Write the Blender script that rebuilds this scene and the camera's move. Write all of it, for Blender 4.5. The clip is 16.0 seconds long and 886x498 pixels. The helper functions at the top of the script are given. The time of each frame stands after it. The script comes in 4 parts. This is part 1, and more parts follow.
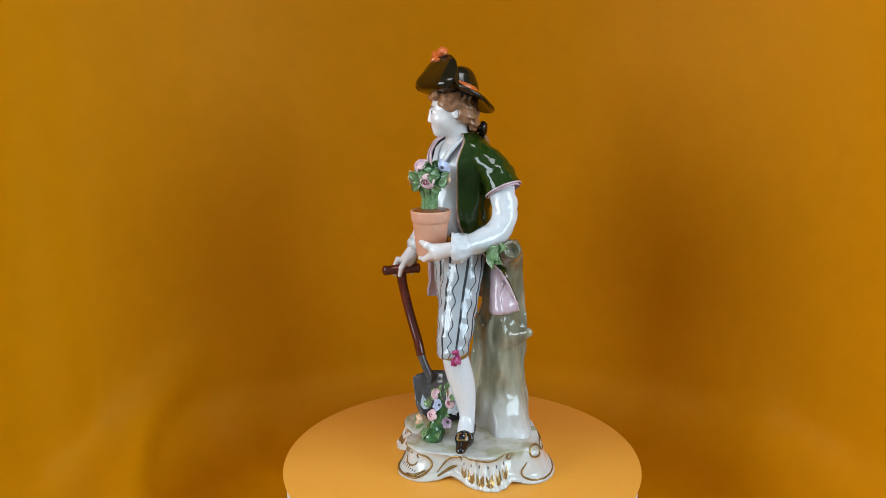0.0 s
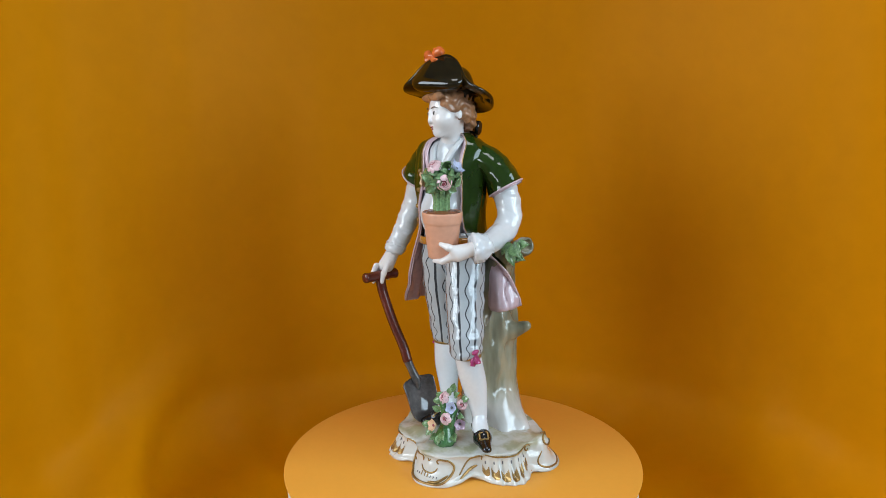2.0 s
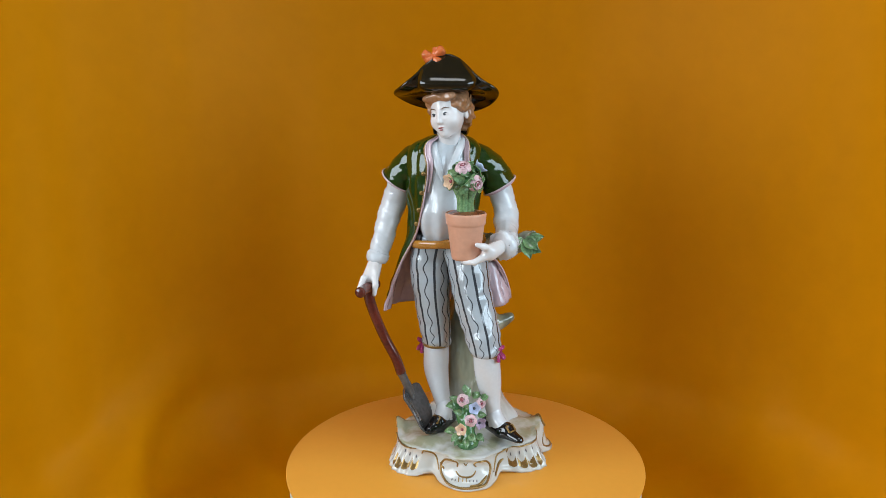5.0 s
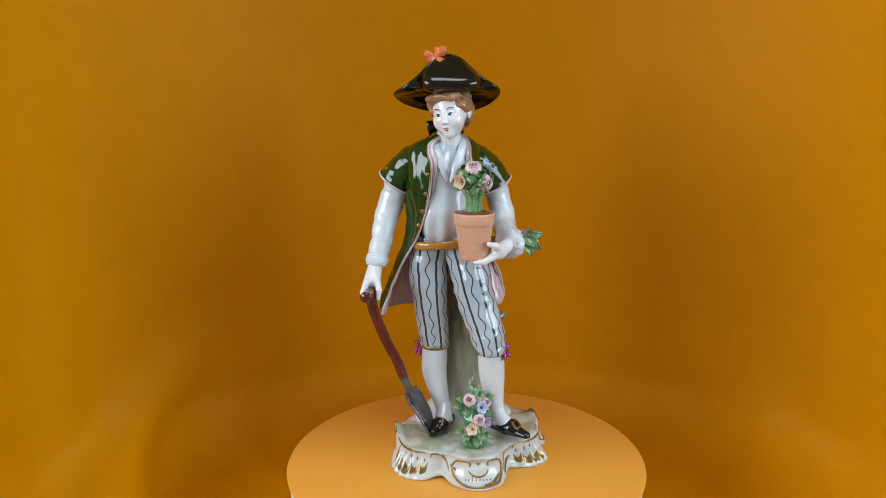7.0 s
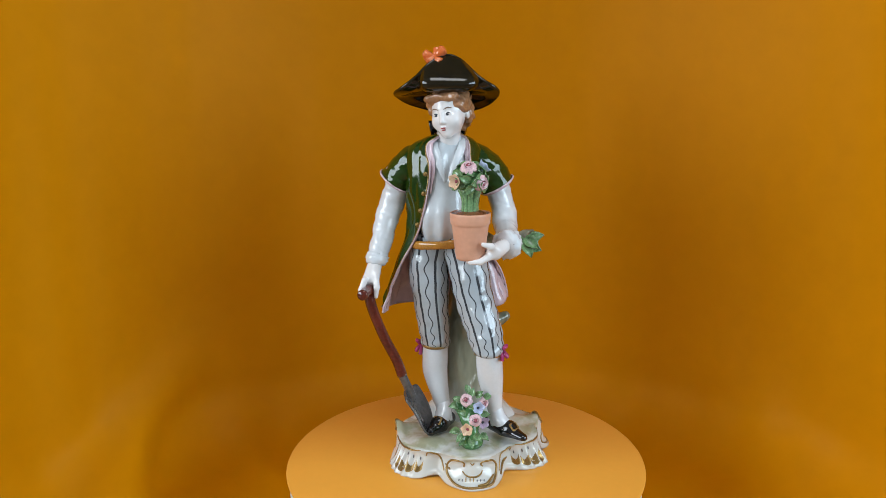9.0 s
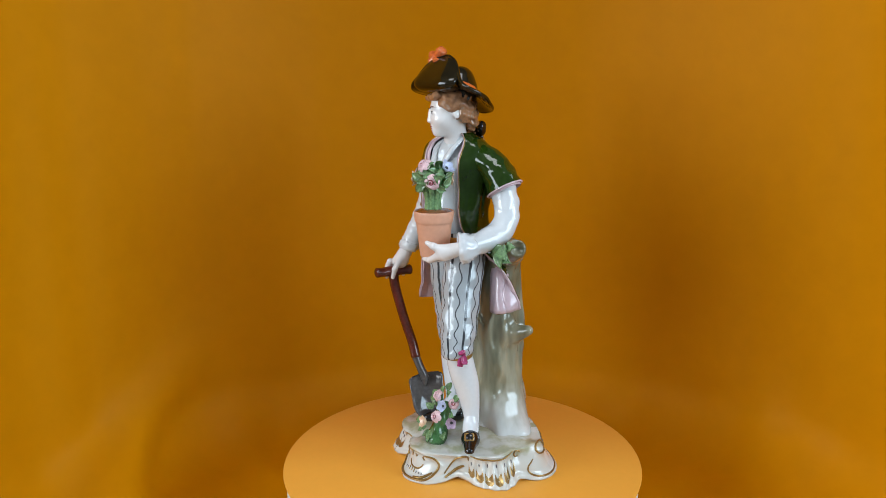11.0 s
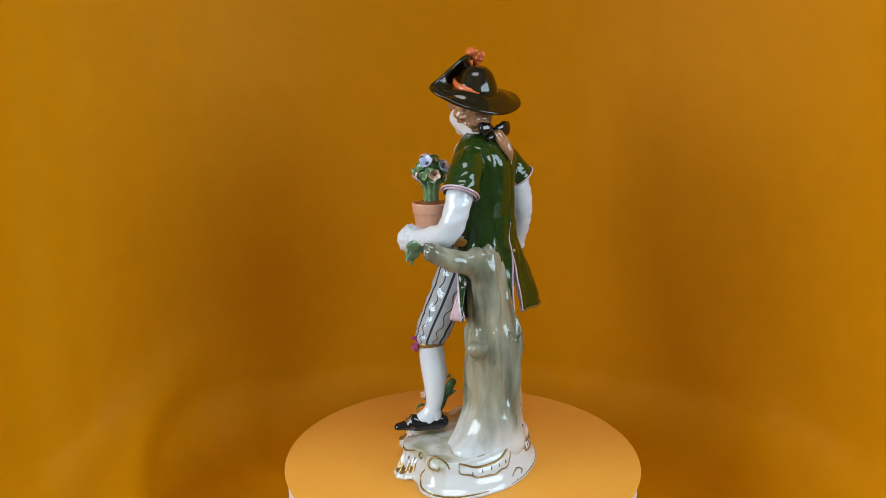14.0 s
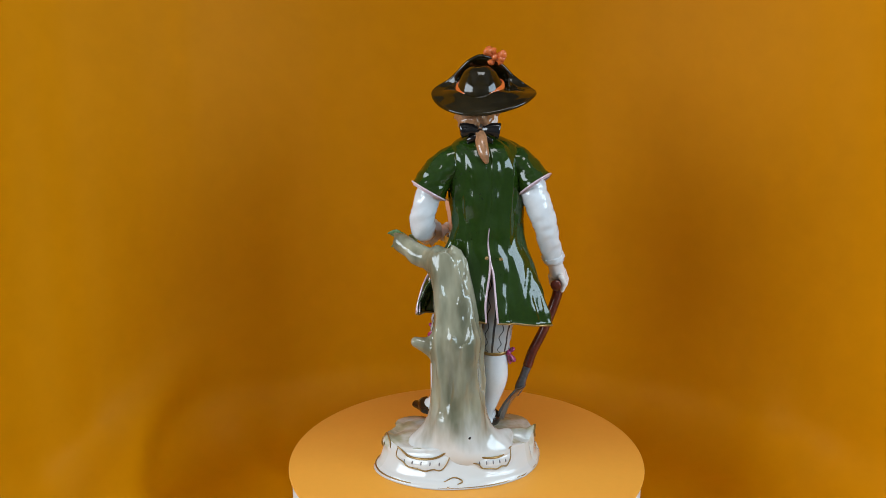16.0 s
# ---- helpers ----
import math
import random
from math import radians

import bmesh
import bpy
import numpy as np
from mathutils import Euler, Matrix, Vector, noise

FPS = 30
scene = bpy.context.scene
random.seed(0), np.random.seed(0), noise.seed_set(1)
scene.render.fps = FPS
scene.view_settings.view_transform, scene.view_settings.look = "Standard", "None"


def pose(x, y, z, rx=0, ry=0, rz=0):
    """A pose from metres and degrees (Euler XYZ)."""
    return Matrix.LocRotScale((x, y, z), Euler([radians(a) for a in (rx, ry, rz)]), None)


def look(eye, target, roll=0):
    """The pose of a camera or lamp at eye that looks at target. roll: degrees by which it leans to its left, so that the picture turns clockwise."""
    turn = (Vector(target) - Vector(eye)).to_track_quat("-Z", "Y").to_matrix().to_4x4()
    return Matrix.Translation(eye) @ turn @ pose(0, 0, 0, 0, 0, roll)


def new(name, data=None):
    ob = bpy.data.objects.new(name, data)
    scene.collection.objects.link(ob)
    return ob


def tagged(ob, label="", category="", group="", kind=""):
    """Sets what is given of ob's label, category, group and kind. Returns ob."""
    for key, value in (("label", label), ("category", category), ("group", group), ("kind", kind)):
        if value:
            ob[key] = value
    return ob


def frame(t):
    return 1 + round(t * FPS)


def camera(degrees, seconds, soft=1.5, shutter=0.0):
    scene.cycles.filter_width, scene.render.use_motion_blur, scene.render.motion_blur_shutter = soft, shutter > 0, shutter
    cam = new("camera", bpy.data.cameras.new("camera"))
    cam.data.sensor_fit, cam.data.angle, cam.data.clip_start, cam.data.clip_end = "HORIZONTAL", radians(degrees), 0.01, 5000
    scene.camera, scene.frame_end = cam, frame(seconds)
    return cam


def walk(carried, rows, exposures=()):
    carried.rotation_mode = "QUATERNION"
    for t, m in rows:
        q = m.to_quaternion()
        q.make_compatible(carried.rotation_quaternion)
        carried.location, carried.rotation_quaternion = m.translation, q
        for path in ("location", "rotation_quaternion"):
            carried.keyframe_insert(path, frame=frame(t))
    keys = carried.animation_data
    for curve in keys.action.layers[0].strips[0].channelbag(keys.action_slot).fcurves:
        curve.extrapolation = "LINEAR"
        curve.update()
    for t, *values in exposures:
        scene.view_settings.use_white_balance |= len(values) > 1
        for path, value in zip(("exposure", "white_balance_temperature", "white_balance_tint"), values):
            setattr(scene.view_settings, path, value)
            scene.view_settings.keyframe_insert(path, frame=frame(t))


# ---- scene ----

# ================= camera: it stands still =================
cam = camera(56.51, 16.0, soft=0.85)
EYE = Vector((0.0, -0.60, 0.2882))
YAW, PITCH = radians(-1.557), radians(11.667)
AIM = Vector((math.sin(YAW) * math.cos(PITCH), math.cos(YAW) * math.cos(PITCH), -math.sin(PITCH)))
CAM_POSE = look(EYE, EYE + AIM, roll=-0.37)
walk(cam, [(0.0, CAM_POSE), (16.0, CAM_POSE)], exposures=[(0.0, 0.0), (16.0, 0.0)])

# turn of the platter in degrees, by the second
TURN = [(0.0, -63.6), (0.5, -58.2), (1.0, -53.2), (1.5, -48.1), (2.0, -42.6), (2.5, -37.2), (3.0, -31.8),
        (3.5, -26.3), (4.0, -21.2), (4.2, -19.2), (4.7, -13.9), (5.2, -8.4), (5.6, -3.6), (5.9, -0.7), (6.2, 0.0), (7.5, 0.0),
        (8.7, 0.0), (8.85, -1.4), (9.0, -5.0), (9.2, -11.0), (10.0, -31.0), (10.7, -49.0), (11.3, -64.4),
        (11.5, -69.8), (12.0, -82.9), (12.5, -96.2), (13.0, -109.9), (13.5, -123.1), (14.0, -136.9),
        (14.5, -150.6), (15.0, -163.6), (15.5, -177.0), (16.0, -190.3)]

# ================= light =================
world = bpy.data.worlds.new("world")
world.use_nodes = True
scene.world = world
wn = world.node_tree.nodes
sky = wn.new("ShaderNodeTexSky")
sky.sky_type, sky.sun_disc = "NISHITA", False
sky.sun_elevation, sky.sun_rotation = radians(40), radians(200)
world.node_tree.links.new(sky.outputs[0], wn["Background"].inputs[0])
wn["Background"].inputs[1].default_value = 0.10


def area_lamp(x, y, z, target, w, h, watts, tint=(0.67, 0.855, 1.0)):
    """Area lamp: the sky's light in a window's opening, also the added overhead fill."""
    d = bpy.data.lights.new("area_lamp", "AREA")
    d.shape, d.size, d.size_y, d.energy, d.color = "RECTANGLE", w, h, watts, tint
    ob = new("area_lamp", d)
    ob.matrix_world = look((x, y, z), target)
    return ob


area_lamp(-1.79, -1.30, 0.78, (0, -1.30, 0.78), 1.95, 1.0, 52, (0.80, 0.91, 1.0))
area_lamp(1.79, -1.30, 0.78, (0, -1.30, 0.78), 1.95, 1.0, 49)
# added overhead fill for platter and cloth; no lamp is known there
area_lamp(0.1, -0.85, 1.68, (0.1, -0.85, 0), 0.90, 0.60, 10, (0.95, 0.97, 1.0))


# ================= materials =================
def material(name, color, rough=0.5, metal=0.0, vary=0.12, scale=60.0, bump=0.0, coat=0.0, spec=0.5):
    """A surface whose colour wanders at two scales, with fine relief."""
    m = bpy.data.materials.new(name)
    m.use_nodes = True
    nt = m.node_tree
    b = nt.nodes["Principled BSDF"]
    tc = nt.nodes.new("ShaderNodeTexCoord")
    n1, n2 = nt.nodes.new("ShaderNodeTexNoise"), nt.nodes.new("ShaderNodeTexNoise")
    n1.inputs["Scale"].default_value, n1.inputs["Detail"].default_value = scale, 3
    n2.inputs["Scale"].default_value, n2.inputs["Detail"].default_value = scale * 6, 2
    add = nt.nodes.new("ShaderNodeMath")
    add.operation = "ADD"
    ramp = nt.nodes.new("ShaderNodeMapRange")
    ramp.inputs["From Min"].default_value, ramp.inputs["From Max"].default_value = 0.6, 1.4
    ramp.inputs["To Min"].default_value, ramp.inputs["To Max"].default_value = 1 - vary, 1 + vary
    mix = nt.nodes.new("ShaderNodeVectorMath")
    mix.operation = "SCALE"
    mix.inputs[0].default_value = color
    for n in (n1, n2):
        nt.links.new(tc.outputs["Object"], n.inputs["Vector"])
    nt.links.new(n1.outputs["Fac"], add.inputs[0])
    nt.links.new(n2.outputs["Fac"], add.inputs[1])
    nt.links.new(add.outputs[0], ramp.inputs["Value"])
    nt.links.new(ramp.outputs[0], mix.inputs["Scale"])
    nt.links.new(mix.outputs[0], b.inputs["Base Color"])
    b.inputs["Roughness"].default_value, b.inputs["Metallic"].default_value = rough, metal
    b.inputs["Coat Weight"].default_value, b.inputs["Coat Roughness"].default_value = coat, 0.06
    b.inputs["Specular IOR Level"].default_value = spec
    if bump:
        bp = nt.nodes.new("ShaderNodeBump")
        bp.inputs["Strength"].default_value, bp.inputs["Distance"].default_value = bump, 0.001
        nt.links.new(n1.outputs["Fac"], bp.inputs["Height"])
        nt.links.new(bp.outputs[0], b.inputs["Normal"])
    return m


def glaze(name, color, vary=0.1, scale=70.0, rough=0.13, bump=0.12):
    return material(name, color, rough, 0.0, vary, scale, bump, 0.35)


WHITE = glaze("white_porcelain", (0.67, 0.69, 0.71), 0.04)
SKIN = glaze("face_porcelain", (0.76, 0.72, 0.70), 0.03, bump=0.03)
SHIRT = glaze("shirt_porcelain", (0.57, 0.60, 0.62), 0.06, 40, bump=0.3)
GREEN = material("green_glaze", (0.016, 0.038, 0.004), 0.10, 0.0, 0.18, 60, 0.25, 0.18)
PINK = glaze("pale_pink_lining", (0.60, 0.45, 0.49), 0.14, 35)
HAIR = glaze("brown_hair_glaze", (0.34, 0.165, 0.08), 0.35, 90, 0.2, 0.2)
HATM = material("dark_brown_hat_glaze", (0.014, 0.009, 0.002), 0.11, 0.0, 0.6, 30, 0.4, 0.1)
BLACK = glaze("black_glaze", (0.008, 0.007, 0.007), 0.3, 60, 0.08)
ORANGE = glaze("orange_bow_glaze", (0.62, 0.13, 0.03), 0.25, 150)
GOLD = material("worn_gold", (0.30, 0.185, 0.06), 0.28, 0.6, 0.35, 220, 0.2)
BELT = glaze("ochre_belt_glaze", (0.40, 0.17, 0.025), 0.3, 140)
MAGENTA = glaze("magenta_ribbon_glaze", (0.36, 0.04, 0.14), 0.3, 200)
LIP = glaze("red_lip", (0.30, 0.025, 0.025), 0.1)
BROW = glaze("painted_brow", (0.16, 0.09, 0.06), 0.1)
EYEM = glaze("painted_eye", (0.05, 0.06, 0.07), 0.1)
POTM = material("terracotta_bisque", (0.66, 0.33, 0.21), 0.38, 0, 0.08, 50, 0.15, 0.15)
SOIL = glaze("brown_soil_glaze", (0.20, 0.065, 0.025), 0.4, 180, 0.25, 0.4)
LEAFM = glaze("green_leaf_glaze", (0.15, 0.265, 0.115), 0.6, 130, 0.2, 0.4)
LEAFD = glaze("deep_green_foliage", (0.065, 0.18, 0.06), 0.5, 120, 0.18, 0.4)
ROSEP = glaze("pink_rose_glaze", (0.74, 0.50, 0.53), 0.3, 160, 0.2)
ROSEB = glaze("blue_flower_glaze", (0.44, 0.50, 0.68), 0.3, 160, 0.2)
ROSEY = glaze("peach_flower_glaze", (0.68, 0.46, 0.30), 0.25, 160, 0.2)
ROSEM = glaze("mauve_flower_glaze", (0.42, 0.31, 0.42), 0.3, 160, 0.2)
HEART = glaze("rose_heart_glaze", (0.30, 0.07, 0.09), 0.2, 160, 0.2)
WOODM = glaze("red_brown_handle_glaze", (0.105, 0.018, 0.009), 0.45, 90, 0.09, 0.1)
STEELM = glaze("slate_grey_blade_glaze", (0.085, 0.078, 0.076), 0.4, 60, 0.08, 0.1)
GREYM = glaze("grey_stroke_glaze", (0.15, 0.14, 0.15), 0.3, 120)


def striped():
    """White breeches with painted dark stripes and wavy lines between them; u runs round the leg, v along it."""
    m = glaze("striped_breeches_glaze", (0.40, 0.43, 0.45), 0.06, 50, 0.14, 0.35)
    nt = m.node_tree
    b = nt.nodes["Principled BSDF"]
    base = b.inputs["Base Color"].links[0].from_socket
    uv = nt.nodes.new("ShaderNodeUVMap")
    uv.uv_map = "round"
    sep = nt.nodes.new("ShaderNodeSeparateXYZ")
    nt.links.new(uv.outputs[0], sep.inputs[0])

    def calc(op, a, c):
        n = nt.nodes.new("ShaderNodeMath")
        n.operation = op
        for k, s in enumerate((a, c)):
            if isinstance(s, (int, float)):
                n.inputs[k].default_value = s
            else:
                nt.links.new(s, n.inputs[k])
        return n.outputs[0]

    def band(u, half, soft):
        d = calc("ABSOLUTE", calc("SUBTRACT", calc("FRACT", u, 0.0), 0.5), 0.0)
        n = nt.nodes.new("ShaderNodeMapRange")
        n.inputs["From Min"].default_value, n.inputs["From Max"].default_value = half, half + soft
        n.inputs["To Min"].default_value, n.inputs["To Max"].default_value = 1, 0
        nt.links.new(d, n.inputs["Value"])
        return n.outputs[0]

    u = calc("MULTIPLY", sep.outputs[0], 7.0)
    straight = band(u, 0.06, 0.025)
    wave = calc("MULTIPLY", calc("SINE", calc("MULTIPLY", sep.outputs[1], 46.0), 0.0), 0.105)
    wavy = band(calc("ADD", calc("ADD", u, 0.5), wave), 0.02, 0.03)
    both = calc("MAXIMUM", calc("MULTIPLY", straight, 0.96), calc("MULTIPLY", wavy, 0.95))
    mx = nt.nodes.new("ShaderNodeMix")
    mx.data_type = "RGBA"
    nt.links.new(both, mx.inputs["Factor"])
    nt.links.new(base, mx.inputs["A"])
    mx.inputs["B"].default_value = (0.022, 0.023, 0.028, 1)
    nt.links.new(mx.outputs["Result"], b.inputs["Base Color"])
    return m


STRIPE = striped()


def painted_ground(name, low, high, z0, z1, dark, streak=1.0):
    """Glaze in two tints that run into one another with height, with streaks of a darker wash."""
    m = glaze(name, low, 0.08, 40, 0.13, 0.15)
    nt = m.node_tree
    b = nt.nodes["Principled BSDF"]
    tc = nt.nodes.new("ShaderNodeTexCoord")
    sep = nt.nodes.new("ShaderNodeSeparateXYZ")
    nt.links.new(tc.outputs["Object"], sep.inputs[0])
    mp = nt.nodes.new("ShaderNodeMapping")
    mp.inputs["Scale"].default_value = (70, 70, 70 / (1 + 2.2 * streak))
    nt.links.new(tc.outputs["Object"], mp.inputs["Vector"])
    nz = nt.nodes.new("ShaderNodeTexNoise")
    nz.inputs["Scale"].default_value, nz.inputs["Detail"].default_value = 1.0, 3
    nt.links.new(mp.outputs[0], nz.inputs["Vector"])
    up = nt.nodes.new("ShaderNodeMapRange")
    up.inputs["From Min"].default_value, up.inputs["From Max"].default_value = z0, z1
    ad = nt.nodes.new("ShaderNodeMath")
    ad.operation = "MULTIPLY_ADD"
    ad.inputs[1].default_value, ad.inputs[2].default_value = 0.03, -0.015
    nt.links.new(nz.outputs["Fac"], ad.inputs[0])
    sm = nt.nodes.new("ShaderNodeMath")
    nt.links.new(ad.outputs[0], sm.inputs[0])
    nt.links.new(sep.outputs[2], sm.inputs[1])
    nt.links.new(sm.outputs[0], up.inputs["Value"])
    m1, m2 = nt.nodes.new("ShaderNodeMix"), nt.nodes.new("ShaderNodeMix")
    m1.data_type = m2.data_type = "RGBA"
    m1.inputs["A"].default_value, m1.inputs["B"].default_value = (*low, 1), (*high, 1)
    nt.links.new(up.outputs[0], m1.inputs["Factor"])
    ws = nt.nodes.new("ShaderNodeMapRange")
    ws.inputs["From Min"].default_value, ws.inputs["From Max"].default_value = 0.34, 0.66
    ws.inputs["To Max"].default_value = 0.88
    nt.links.new(nz.outputs["Fac"], ws.inputs["Value"])
    wu = nt.nodes.new("ShaderNodeMath")
    wu.operation = "MULTIPLY"
    nt.links.new(ws.outputs[0], wu.inputs[0])
    nt.links.new(up.outputs[0], wu.inputs[1])
    nt.links.new(wu.outputs[0], m2.inputs["Factor"])
    nt.links.new(m1.outputs["Result"], m2.inputs["A"])
    m2.inputs["B"].default_value = (*dark, 1)
    nt.links.new(m2.outputs["Result"], b.inputs["Base Color"])
    return m


STUMPM = painted_ground("stump_glaze", (0.62, 0.62, 0.60), (0.34, 0.32, 0.22), 0.026, 0.055, (0.10, 0.10, 0.06))
PLINTHM = painted_ground("plinth_glaze", (0.58, 0.58, 0.54), (0.47, 0.45, 0.34), 0.0185, 0.0240, (0.33, 0.34, 0.22), 0.0)
CLOTH = material("orange_satin_cloth", (0.545, 0.203, 0.0006), 0.5, 0, 0.05, 9, 0.15, 0.0, 0.05)
SHEET = material("orange_card", (0.84, 0.375, 0.05), 0.42, 0, 0.02, 30, 0.03)
PLATTER = material("white_plastic", (0.8, 0.8, 0.8), 0.35, 0, 0.02, 40)
WALLM = material("wall_paint", (0.16, 0.155, 0.15), 0.7, 0, 0.04, 3)
FLOORM = material("floor_boards", (0.25, 0.17, 0.11), 0.5, 0, 0.2, 6)
TABLEM = material("table_wood", (0.28, 0.17, 0.09), 0.45, 0, 0.2, 12)


# ================= mesh tools (millimetres in, metres out) =================
class Shape:
    """Vertices, faces, a material slot per face and a round-the-form map."""

    def __init__(self):
        self.v, self.f, self.m, self.uv, self.mats = [], [], [], {}, []

    def slot(self, mat):
        if mat not in self.mats:
            self.mats.append(mat)
        return self.mats.index(mat)

    def add(self, verts, faces, mat, uvs=None):
        o, s = len(self.v), self.slot(mat)
        self.v.extend([tuple(float(c) for c in p) for p in verts])
        for i, f in enumerate(faces):
            if uvs is not None:
                self.uv[len(self.f)] = uvs[i]
            self.f.append(tuple(int(k) + o for k in f))
            self.m.append(s)

    def object(self, name, parent=None, label=""):
        me = bpy.data.meshes.new(name)
        me.from_pydata([(x * 0.001, y * 0.001, z * 0.001) for x, y, z in self.v], [], self.f)
        for mt in self.mats:
            me.materials.append(mt)
        me.polygons.foreach_set("material_index", self.m)
        me.polygons.foreach_set("use_smooth", [True] * len(self.f))
        if self.uv:
            lay = me.uv_layers.new(name="round")
            for p in me.polygons:
                if p.index in self.uv:
                    for li, c in zip(p.loop_indices, self.uv[p.index]):
                        lay.data[li].uv = c
        me.update()
        ob = new(name, me)
        if parent:
            ob.parent = parent
        if label:
            ob["label"] = label
        return ob


def spline(points, n):
    """n places along a smooth curve through points (Catmull-Rom)."""
    p = np.array(points, float)
    p = np.vstack([2 * p[0] - p[1], p, 2 * p[-1] - p[-2]])
    out = []
    for s in np.linspace(0, len(p) - 3 - 1e-6, n):
        i, t = int(s), s - int(s)
        a, b, c, d = p[i:i + 4]
        out.append(0.5 * (2 * b + (c - a) * t + (2 * a - 5 * b + 4 * c - d) * t * t + (3 * b - a - 3 * c + d) * t ** 3))
    return np.array(out)


def frames(path, side=(1, 0, 0)):
    tang = np.gradient(path, axis=0)
    tang /= np.linalg.norm(tang, axis=1)[:, None] + 1e-9
    u = np.array(side, float)
    us, vs = [], []
    for t in tang:
        u = u - t * (u @ t)
        u /= np.linalg.norm(u)
        us.append(u.copy())
        vs.append(np.cross(t, u))
    return tang, np.array(us), np.array(vs)


def tube(sh, points, radii, mat, n=24, seg=20, side=(1, 0, 0), flat=1.0, wrinkle=0.0, freq=0.25, caps=True, mapped=False, seed=0.0, crease=0.0):
    """A round form along a curve; radii are eased along it, flat squeezes it across, wrinkle folds it."""
    path = spline(points, n)
    rad = spline([(r, 0, 0) for r in radii], n)[:, 0]
    _, us, vs = frames(path, side)
    ang = np.linspace(0, 2 * np.pi, seg, endpoint=False)
    verts = []
    for i in range(n):
        for a in ang:
            r = max(rad[i], 0.05)
            p = path[i] + us[i] * math.cos(a) * r + vs[i] * math.sin(a) * r * flat
            if wrinkle:
                k = noise.noise(Vector((p[0] * freq + seed, p[1] * freq, p[2] * freq * 1.6)))
                p = p + (us[i] * math.cos(a) + vs[i] * math.sin(a)) * k * wrinkle
            if crease:
                k = abs(noise.noise(Vector((p[0] * 0.06 + seed, p[1] * 0.06 + seed, p[2] * 0.16 + 0.1 * p[0]))))
                p = p - (us[i] * math.cos(a) + vs[i] * math.sin(a)) * crease * max(0.0, 1 - k * 5.5)
            verts.append(p)
    faces, uvs = [], []
    for i in range(n - 1):
        for j in range(seg):
            k = (j + 1) % seg
            faces.append((i * seg + j, i * seg + k, (i + 1) * seg + k, (i + 1) * seg + j))
            u0, u1, v0, v1 = j / seg, (j + 1) / seg, i / (n - 1), (i + 1) / (n - 1)
            uvs.append(((u0, v0), (u1, v0), (u1, v1), (u0, v1)))
    if caps:
        faces += [tuple(range(seg))[::-1], tuple(range((n - 1) * seg, n * seg))]
        uvs += [[(0.03, 0)] * seg] * 2
    sh.add(verts, faces, mat, uvs if mapped else None)


def ball(sh, c, r, mat, turn=None, n=14, m=10):
    """An ellipsoid."""
    r = (r, r, r) if isinstance(r, (int, float)) else r
    verts, faces = [(0, 0, r[2])], []
    for i in range(1, m):
        for j in range(n):
            th, ph = math.pi * i / m, 2 * math.pi * j / n
            verts.append((r[0] * math.sin(th) * math.cos(ph), r[1] * math.sin(th) * math.sin(ph), r[2] * math.cos(th)))
    verts.append((0, 0, -r[2]))
    for j in range(n):
        k = (j + 1) % n
        faces.append((0, 1 + j, 1 + k))
        for i in range(m - 2):
            faces.append((1 + i * n + j, 1 + (i + 1) * n + j, 1 + (i + 1) * n + k, 1 + i * n + k))
        faces.append((len(verts) - 1, 1 + (m - 2) * n + k, 1 + (m - 2) * n + j))
    q = turn or Matrix.Identity(3)
    sh.add([Vector(c) + q @ Vector(v) for v in verts], faces, mat)


def lathe(sh, c, profile, mat, seg=48, wob=0.0):
    """A turned form about an upright axis through c; profile: (radius, height)."""
    verts, faces = [], []
    for r, z in profile:
        for j in range(seg):
            a = 2 * math.pi * j / seg
            rr = r * (1 + wob * math.sin(2 * a + z * 0.1))
            verts.append((c[0] + rr * math.cos(a), c[1] + rr * math.sin(a), c[2] + z))
    for i in range(len(profile) - 1):
        for j in range(seg):
            k = (j + 1) % seg
            faces.append((i * seg + j, i * seg + k, (i + 1) * seg + k, (i + 1) * seg + j))
    sh.add(verts, faces, mat)


# signed distances on a grid, joined softly and skinned
def d_ball(P, c, r, turn=0.0):
    x, y, z = P[0] - c[0], P[1] - c[1], P[2] - c[2]
    if isinstance(r, (int, float)):
        return np.sqrt(x * x + y * y + z * z) - r
    if turn:
        k, s = math.cos(turn), math.sin(turn)
        x, y = k * x + s * y, -s * x + k * y
    q = np.sqrt((x / r[0]) ** 2 + (y / r[1]) ** 2 + (z / r[2]) ** 2)
    g = np.sqrt((x / r[0] ** 2) ** 2 + (y / r[1] ** 2) ** 2 + (z / r[2] ** 2) ** 2) + 1e-9
    return q * (q - 1) / g


def d_cone(P, a, b, ra, rb):
    a, b = np.array(a, float), np.array(b, float)
    ab = b - a
    w = [P[i] - a[i] for i in range(3)]
    t = np.clip((w[0] * ab[0] + w[1] * ab[1] + w[2] * ab[2]) / (ab @ ab), 0, 1)
    return np.sqrt(sum((w[i] - ab[i] * t) ** 2 for i in range(3))) - (ra + (rb - ra) * t)


def join(a, b, k):
    h = np.clip(0.5 + 0.5 * (b - a) / k, 0, 1)
    return b + (a - b) * h - k * h * (1 - h)


def carve(a, b, k):
    return -join(-a, b, k)


